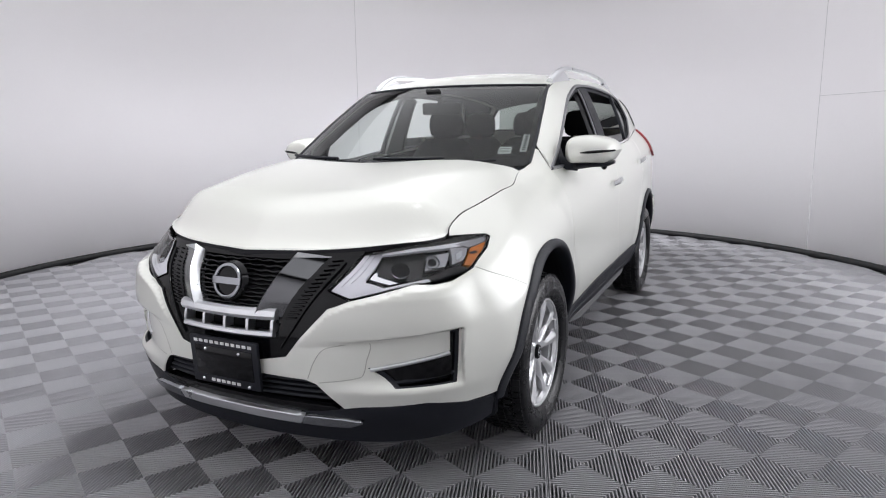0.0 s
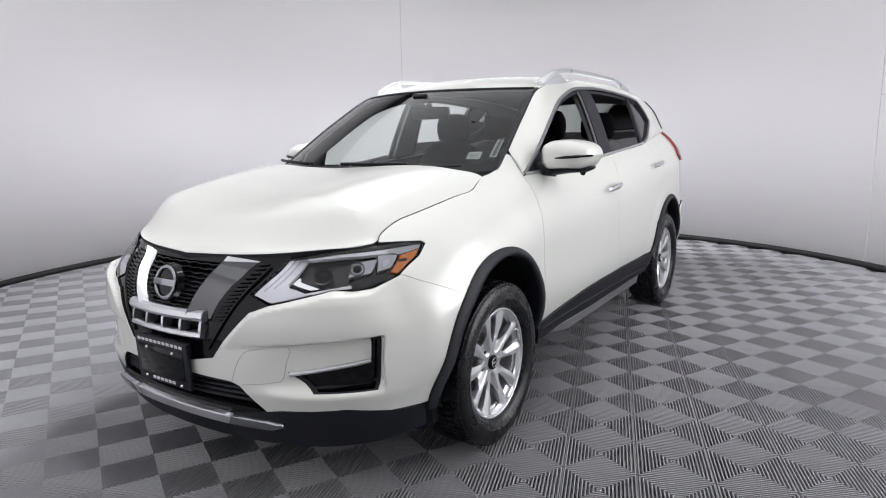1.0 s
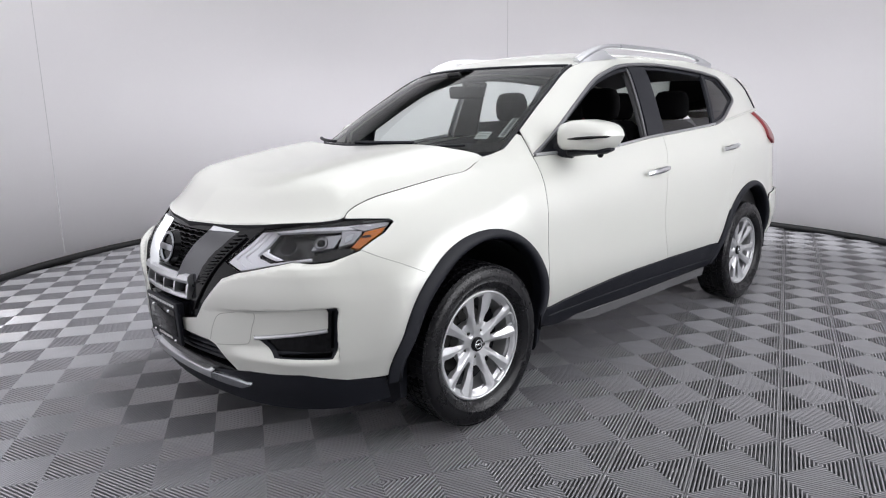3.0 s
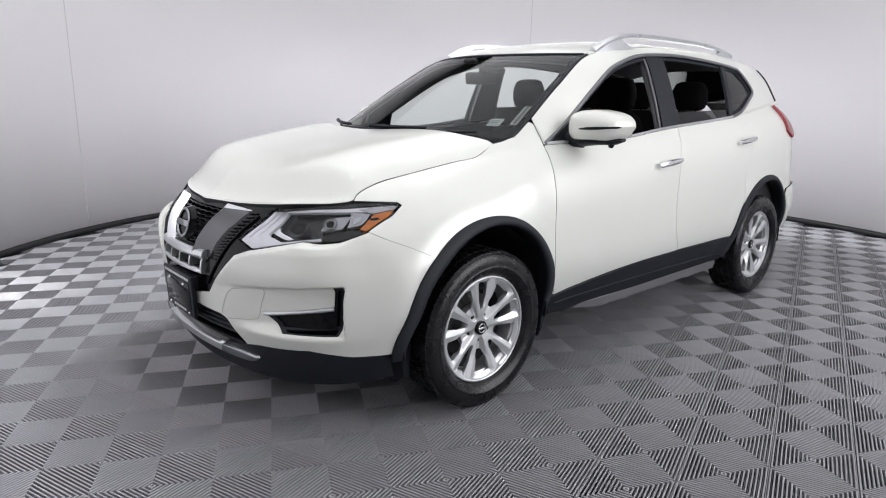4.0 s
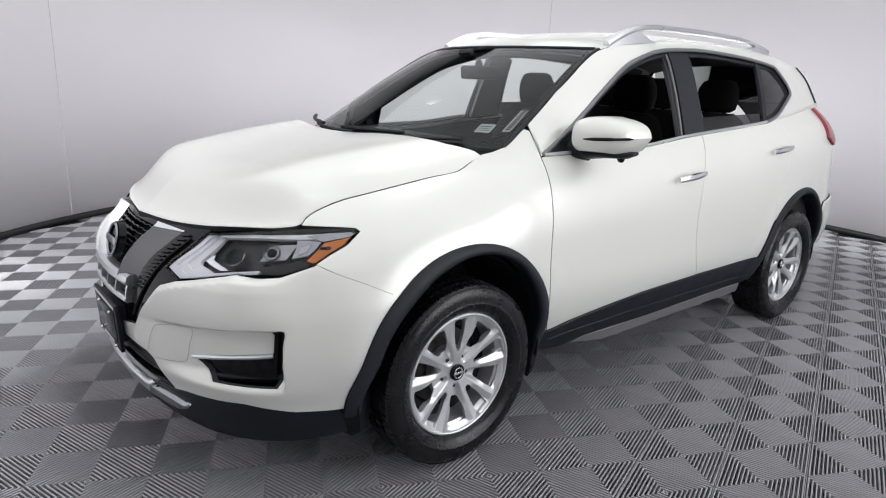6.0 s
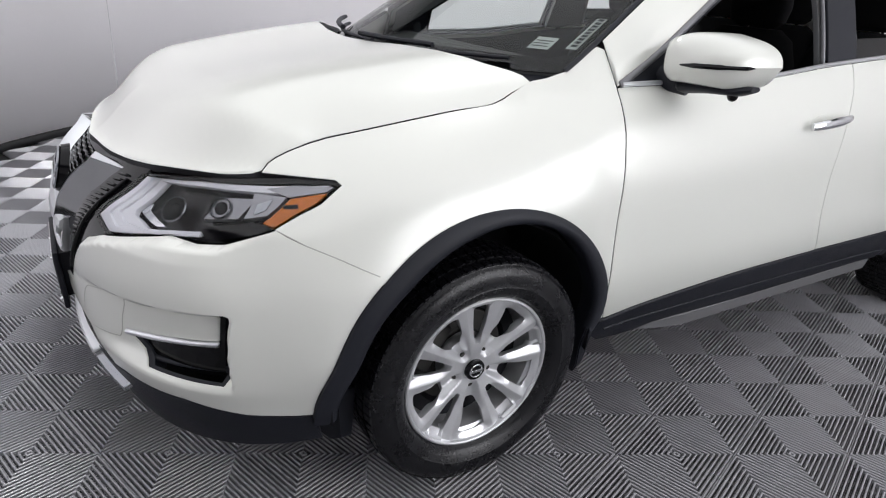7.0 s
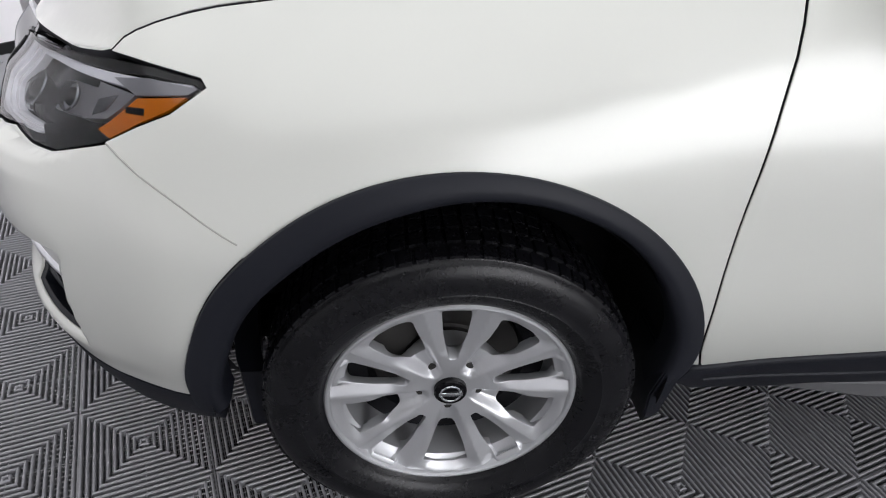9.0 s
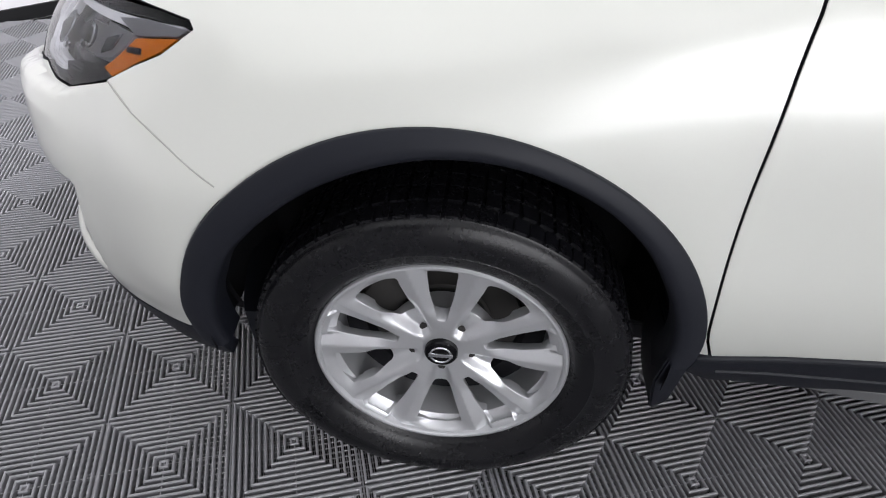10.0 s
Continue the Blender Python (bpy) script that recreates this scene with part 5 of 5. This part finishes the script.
def headlight(s):
    hl = new("headlight")
    hl.parent = car

    def add(name, mat, poly, lift, fold=0.006, label="", step=0.02, closed=True):
        g = patch(wrap, dense(poly + poly[:1], 0.015)[:-1], (), step, lift=lift, fold=fold, edge=min(0.002, fold / 2))
        g = g if s > 0 else flip(g)
        return mesh_object(name, *g[:2], mat, hl, label, g[2])
    add("lamp_housing", SMOKE, LAMP, -0.052, 0.0)
    # walls from the lens down to the housing
    loop = dense(LAMP + LAMP[:1], 0.015)
    verts, faces = [], []
    for p in loop:
        m, q = normal_at(wrap, p), Vector(wrap(*p))
        verts += [tuple(q - m * 0.004), tuple(q - m * 0.053)]
    faces = [(2 * i, 2 * i + 2, 2 * i + 3, 2 * i + 1) for i in range(len(loop) - 1)]
    if s < 0:
        verts = [(-x, y, z) for x, y, z in verts]
    mesh_object("lamp_wall", verts, faces, GLOSS, hl, smooth=False)
    # the wide boomerang guide in three nested steps
    out_ = [(0.390, 0.777), (0.456, 0.753), (0.573, 0.781), (0.680, 0.798), (0.460, 0.888)]
    in_ = [(0.484, 0.821), (0.492, 0.808), (0.552, 0.788), (0.672, 0.812), (0.512, 0.894)]
    rail = [Vector(p) for p in (out_[4], out_[0], out_[1], out_[2], out_[3])], [Vector(p) for p in (in_[4], in_[0], in_[1], in_[2], in_[3])]
    for k, (f0, f1, lift, mt) in enumerate(((0.0, 0.30, -0.012, FROST), (0.31, 0.58, -0.019, FROST), (0.59, 1.0, -0.026, FROST))):
        a = [N(*p.lerp(q, f0)) for p, q in zip(*rail)]
        b = [N(*p.lerp(q, f1)) for p, q in zip(*rail)]
        add("light_guide", mt, a + b[::-1], lift, 0.014, "pale boomerang light guide")
    add("guide_inset", CHROME, [N(0.497, 0.823), N(0.566, 0.799), N(0.590, 0.804), N(0.572, 0.812), N(0.518, 0.830), N(0.512, 0.842), N(0.504, 0.838)], -0.030, 0.010, "chrome inner reflector edge")
    # the band's pale colour also carries the highlight along the lens edge
    add("upper_guide", FROST, [N(0.512, 0.884), N(0.515, 0.893), N(0.605, 0.902), S(-0.50, 0.910), S(-0.40, 0.914), S(-0.42, 0.903), S(-0.50, 0.897), N(0.61, 0.893)], -0.010, 0.020, "pale upper light guide")
    add("lamp_visor", GLOSS, [N(0.672, 0.813), N(0.690, 0.797), N(0.712, 0.796), S(-0.565, 0.820), S(-0.542, 0.836), S(-0.575, 0.838), N(0.700, 0.830)], -0.018, 0.018, "gloss black lower visor")
    add("side_reflector", LAMP_SILVER, [N(0.718, 0.844), N(0.712, 0.862), N(0.696, 0.893), S(-0.497, 0.890), S(-0.520, 0.870), S(-0.545, 0.853)], -0.012, 0.024, "faceted chrome reflector")
    add("reflector_slab", LAMP_SILVER, [N(0.652, 0.838), N(0.646, 0.880), N(0.700, 0.886), N(0.704, 0.846)], -0.026, 0.016, "grey inner reflector slab")
    add("reflector_step", DCHROME, [N(0.726, 0.852), N(0.716, 0.872), S(-0.525, 0.884), S(-0.545, 0.862)], -0.009, 0.004)
    for cx, cz, r in ((0.582, 0.842, 0.030), (0.664, 0.860, 0.024)):
        p = N(cx, cz)
        m = normal_at(wrap, p)
        q = Vector(wrap(*p)) - m * 0.040
        bm = bmesh.new()
        lathe(bm, [(0.020, r * 1.1), (0.022, r), (0.004, r * 0.78), (-0.002, r * 0.35), (-0.003, 0.0001)], 28)
        bmesh.ops.transform(bm, matrix=Matrix.Translation(q) @ m.to_track_quat("X", "Z").to_matrix().to_4x4(), verts=bm.verts)
        bmesh.ops.transform(bm, matrix=Matrix.Diagonal((s, 1, 1, 1)), verts=bm.verts)
        part("reflector_bowl", bm, DCHROME, hl, "dark chrome reflector bowl")
        bm = bmesh.new()
        bmesh.ops.create_uvsphere(bm, u_segments=20, v_segments=12, radius=r * 0.72, matrix=Matrix.Translation(q + m * 0.008))
        bmesh.ops.transform(bm, matrix=Matrix.Diagonal((s, 1, 1, 1)), verts=bm.verts)
        part("projector_lens", bm, GLOSS, hl)
    add("side_marker", AMBER, [S(-0.536, 0.832), S(-0.487, 0.858), S(-0.44, 0.880), S(-0.412, 0.899), S(-0.49, 0.886), S(-0.556, 0.838)], -0.009, 0.02, "amber side marker")
    add("marker_cap", LAMP_SILVER, [S(-0.492, 0.889), S(-0.410, 0.902), S(-0.394, 0.911), S(-0.47, 0.912), S(-0.53, 0.903)], -0.008, 0.006, "grey lamp corner over the marker")
    add("marker_clip", GLOSS, [S(-0.508, 0.866), S(-0.478, 0.868), S(-0.478, 0.876), S(-0.508, 0.873)], -0.008, 0.002)
    add("lamp_brow", GLOSS, [N(0.448, 0.882), N(0.545, 0.900), N(0.616, 0.910), S(-0.53, 0.921), S(-0.46, 0.923), S(-0.388, 0.919), S(-0.380, 0.914), S(-0.47, 0.915), N(0.70, 0.911), N(0.60, 0.902)], -0.005, 0.006)
    lens = add("lamp_lens", LENS, LAMP, -0.003, 0.004, "clear headlight lens", 0.03)
    lens.visible_shadow = False


both(headlight)


# ---- front plate holder ----
pl = new("plate_holder")
pl.parent = car
tilt = pose(0, -0.968, 0.502, 90 + 3, 0, 0) @ Matrix.Diagonal((0.88, 0.86, 1, 1))
bm = bmesh.new()
solid_box(bm, 0, 0, 0, 0.355, 0.205, 0.014, 0.004)
part("plate_frame", bm, BLACK, pl, "black dealer plate frame").matrix_local = tilt
bm = bmesh.new()
solid_box(bm, 0, 0.0, 0.0075, 0.30, 0.128, 0.004, 0.001)
part("plate_panel", bm, GLOSS, pl).matrix_local = tilt
bm = bmesh.new()
solid_box(bm, 0, 0.01, -0.03, 0.30, 0.16, 0.05, 0.005)
part("plate_mount", bm, BLACK, pl).matrix_local = tilt
for n, x0, y0, pitch in ((11, -0.142, 0.084, 0.0284), (6, -0.068, -0.084, 0.027)):
    for k in range(n):
        bm = bmesh.new()
        solid_box(bm, x0 + k * pitch, y0, 0.0085, 0.018, 0.0125, 0.002)
        part("print_bar", bm, LETTER, pl, "white printed bar", smooth=False).matrix_local = tilt
for x, y in ((-0.09, 0.052), (0.085, 0.05), (-0.115, -0.082), (0.125, -0.086)):
    bm = bmesh.new()
    bmesh.ops.create_uvsphere(bm, u_segments=12, v_segments=8, radius=0.008, matrix=Matrix.Translation((x, y, 0.009)))
    part("plate_screw", bm, CHROME, pl).matrix_local = tilt


# ---- papers behind the windscreen ----
def paper(name, a0, a1, b0, b1, rows, label):
    p = new(name)
    p.parent = car
    g = patch(screen, [(a0, b0), (a1, b0), (a1, b1), (a0, b1)], (), 0.2, lift=-0.008, fold=0)
    mesh_object("paper_sheet", *g[:2], PAPER, p, label, g[2])
    for r0, r1, q0, q1 in rows:
        g = patch(screen, [(a0 + (a1 - a0) * r0, b0 + (b1 - b0) * q0), (a0 + (a1 - a0) * r1, b0 + (b1 - b0) * q0), (a0 + (a1 - a0) * r1, b0 + (b1 - b0) * q1), (a0 + (a1 - a0) * r0, b0 + (b1 - b0) * q1)], (), 0.3, lift=-0.006, fold=0)
        mesh_object("print_bar", *g[:2], INK, p, "", g[2])


paper("service_sticker", 0.79, 0.865, 0.135, 0.20, [(0.1, 0.9, 0.62, 0.70), (0.1, 0.8, 0.40, 0.47), (0.1, 0.9, 0.18, 0.25)], "white service sticker inside the windscreen")
paper("number_strip", 0.915, 0.955, 0.15, 0.33, [(0.25, 0.75, 0.06 + 0.105 * k, 0.06 + 0.105 * k + 0.07) for k in range(9)], "white strip of dark bars inside the windscreen")

# ---- cabin ----
def dashboard():
    bm = bmesh.new()
    rings = []
    for x in (-0.70, -0.62, -0.3, 0.0, 0.3, 0.62, 0.70):
        f = 1 - (abs(x) / 0.75) ** 4 * 0.3
        y0 = 0.02 + 0.30 * (x / 0.7) ** 2
        rings.append([(x, y0 + 0.03, 1.07), (x, y0 + 0.2, 1.115 * 1), (x, 0.55, 1.13 - 0.01 * (1 - f)), (x, 0.70, 1.10), (x, 0.74, 1.03), (x, 0.72, 0.75), (x, y0 + 0.05, 0.75)])
    loft(bm, rings)
    part("dashboard", bm, DASH, car, "dark plastic dashboard")
    bm = bmesh.new()
    ring = [(0.37 + 0.185 * math.cos(a), 0.83 + 0.185 * 0.42 * math.sin(a), 1.00 + 0.185 * 0.9 * math.sin(a)) for a in np.linspace(0, 2 * math.pi, 41)]
    tube(bm, ring, 0.016, 0.016, 10, up=(0.1, 1, -0.4))
    solid_box(bm, 0.37, 0.815, 0.99, 0.17, 0.05, 0.12, 0.02)
    solid_box(bm, 0.37, 0.82, 1.0, 0.34, 0.02, 0.03, 0.008)
    part("steering_wheel", bm, DASH, car, "black steering wheel")
    bm = bmesh.new()
    solid_box(bm, 0.01, 0.80, 1.432, 0.235, 0.035, 0.068, 0.014, m=pose(0, 0, 0, 8, 0, 8))
    tube(bm, [(0.0, 0.80, 1.505), (0.0, 0.80, 1.48), (0.01, 0.80, 1.45)], 0.02, 0.016, 10)
    part("inside_mirror", bm, DASH, car, "black inside rear-view mirror")
    bm = bmesh.new()
    solid_box(bm, 0.0, 0.735, 1.512, 0.09, 0.08, 0.022, 0.008, m=pose(0, 0, 0, -26, 0, 0))
    part("sensor_box", bm, DASH, car)


dashboard()


def seat(x, y, back=True, head=True):
    st = new("seat")
    st.parent = car
    bm = bmesh.new()
    solid_box(bm, x, y - 0.22, 0.66, 0.50, 0.52, 0.20, 0.06, seg=3)
    part("seat_cushion", bm, FABRIC, st)
    bm = bmesh.new()
    rings = []
    for z, w, d, oy in ((0.66, 0.25, 0.10, 0.0), (0.80, 0.265, 0.11, 0.02), (0.98, 0.26, 0.10, 0.06), (1.12, 0.24, 0.085, 0.10), (1.22, 0.19, 0.07, 0.125), (1.26, 0.13, 0.045, 0.135)):
        rings.append([(x + w * math.copysign(abs(math.cos(a)) ** 0.6, math.cos(a)), y + oy + d * math.copysign(abs(math.sin(a)) ** 0.7, math.sin(a)), z) for a in np.linspace(0, 2 * math.pi, 29)[:-1]])
    loft(bm, rings)
    part("seat_back", bm, FABRIC, st)
    bm = bmesh.new()
    rings = []
    for z, w, d in ((1.265, 0.09, 0.03), (1.285, 0.118, 0.048), (1.34, 0.130, 0.055), (1.40, 0.125, 0.052), (1.445, 0.100, 0.042), (1.458, 0.06, 0.022)):
        rings.append([(x + w * math.copysign(abs(math.cos(a)) ** 0.65, math.cos(a)), y + 0.17 + d * math.copysign(abs(math.sin(a)) ** 0.8, math.sin(a)), z) for a in np.linspace(0, 2 * math.pi, 29)[:-1]])
    loft(bm, rings)
    for sg in (-1, 1):
        tube(bm, [(x + sg * 0.06, y + 0.15, 1.22), (x + sg * 0.06, y + 0.165, 1.29)], 0.007, 0.007, 8)
    part("headrest", bm, FABRIC, st)


for x, y in ((0.36, 1.46), (-0.36, 1.46), (0.42, 2.25), (-0.42, 2.25), (0.0, 2.25)):
    seat(x, y)

# ---------- floor tiles ----------
CELL, TURN = 0.1985 * math.sqrt(2), radians(18.25)
TILE_AT = (0.930, -0.598)
PITCH = CELL / 20


def tile_mesh():
    """One open tile: ten nested square ribs, low cross bars between them, a joint along both middles."""
    verts, faces = [], []

    def quad(*p):
        faces.append(tuple(range(len(verts), len(verts) + 4)))
        verts.extend(p)

    for k in range(10):
        h = (k + 0.5) * PITCH
        prof = [(h - 0.0032, -0.018)] + [(h - 0.0032 * math.cos(radians(t)), -0.0032 + 0.0032 * math.sin(radians(t))) for t in (0, 25, 45, 65, 80, 90, 100, 115, 135, 155, 180)] + [(h + 0.0032, -0.018)]
        for i in range(4):
            c, s = (1, 0, -1, 0)[i], (0, 1, 0, -1)[i]
            for (a, za), (b, zb) in zip(prof, prof[1:]):
                quad(*[(c * x - s * y, s * x + c * y, z) for x, y, z in ((a, -a, za), (b, -b, zb), (b, b, zb), (a, a, za))])
    e = CELL / 2
    for k in range(-9, 10, 1):
        x = k * PITCH
        quad((x - 0.001, -e, -0.0150), (x + 0.001, -e, -0.0150), (x + 0.001, e, -0.0150), (x - 0.001, e, -0.0120))
        quad((e, x - 0.001, -0.0152), (e, x + 0.001, -0.0152), (-e, x + 0.001, -0.0152), (-e, x - 0.001, -0.0122))
    for a in (-e, e):
        b = a - math.copysign(0.0018, a)
        quad((a, -e, -0.0090), (b, -e, -0.0090), (b, e, -0.0090), (a, e, -0.0090))
        quad((-e, a, -0.0092), (-e, b, -0.0092), (e, b, -0.0092), (e, a, -0.0092))
    w = 0.0010
    quad((-w, -e, -0.0050), (w, -e, -0.0050), (w, e, -0.0050), (-w, e, -0.0050))
    quad((e, -w, -0.0052), (e, w, -0.0052), (-e, w, -0.0052), (-e, -w, -0.0052))
    return verts, faces


def lay_tiles():
    verts, faces = tile_mesh()
    me = bpy.data.meshes.new("tile")
    me.from_pydata(verts, [], faces)
    me.materials.append(TILE)
    room = wall_line(0.02)
    spots = []
    org = Vector(TILE_AT)
    ux, uy = Vector((math.cos(TURN), math.sin(TURN))), Vector((-math.sin(TURN), math.cos(TURN)))
    for i in range(-40, 41):
        for j in range(-40, 41):
            p = org + ux * (i * CELL) + uy * (j * CELL)
            if (p - Vector((0.0, 1.0))).length < 9.6:
                spots.append(p)
    ok = inside(room, np.array([(p.x, p.y) for p in spots]))
    spots = [p for p, k in zip(spots, ok) if k]
    spots.sort(key=lambda p: (p - Vector((1.15, 0.2))).length)
    for p in spots[:300]:
        ob = new("tile", me)
        ob.parent = floor
        ob.matrix_local = Matrix.Translation((p.x, p.y, 0)) @ Matrix.Rotation(TURN, 4, "Z")
    base, c, s = np.array(verts), math.cos(TURN), math.sin(TURN)
    turned = np.c_[base[:, 0] * c - base[:, 1] * s, base[:, 0] * s + base[:, 1] * c, base[:, 2]]
    allv, allf = [], []
    for p in spots[300:]:
        n = len(allv)
        allv += [(x + p.x, y + p.y, z) for x, y, z in turned.tolist()]
        allf += [tuple(n + i for i in f) for f in faces]
    rest = mesh_object("tile_field", allv, allf, TILE, floor, smooth=False)
    rest["kind"] = "stuff"


lay_tiles()
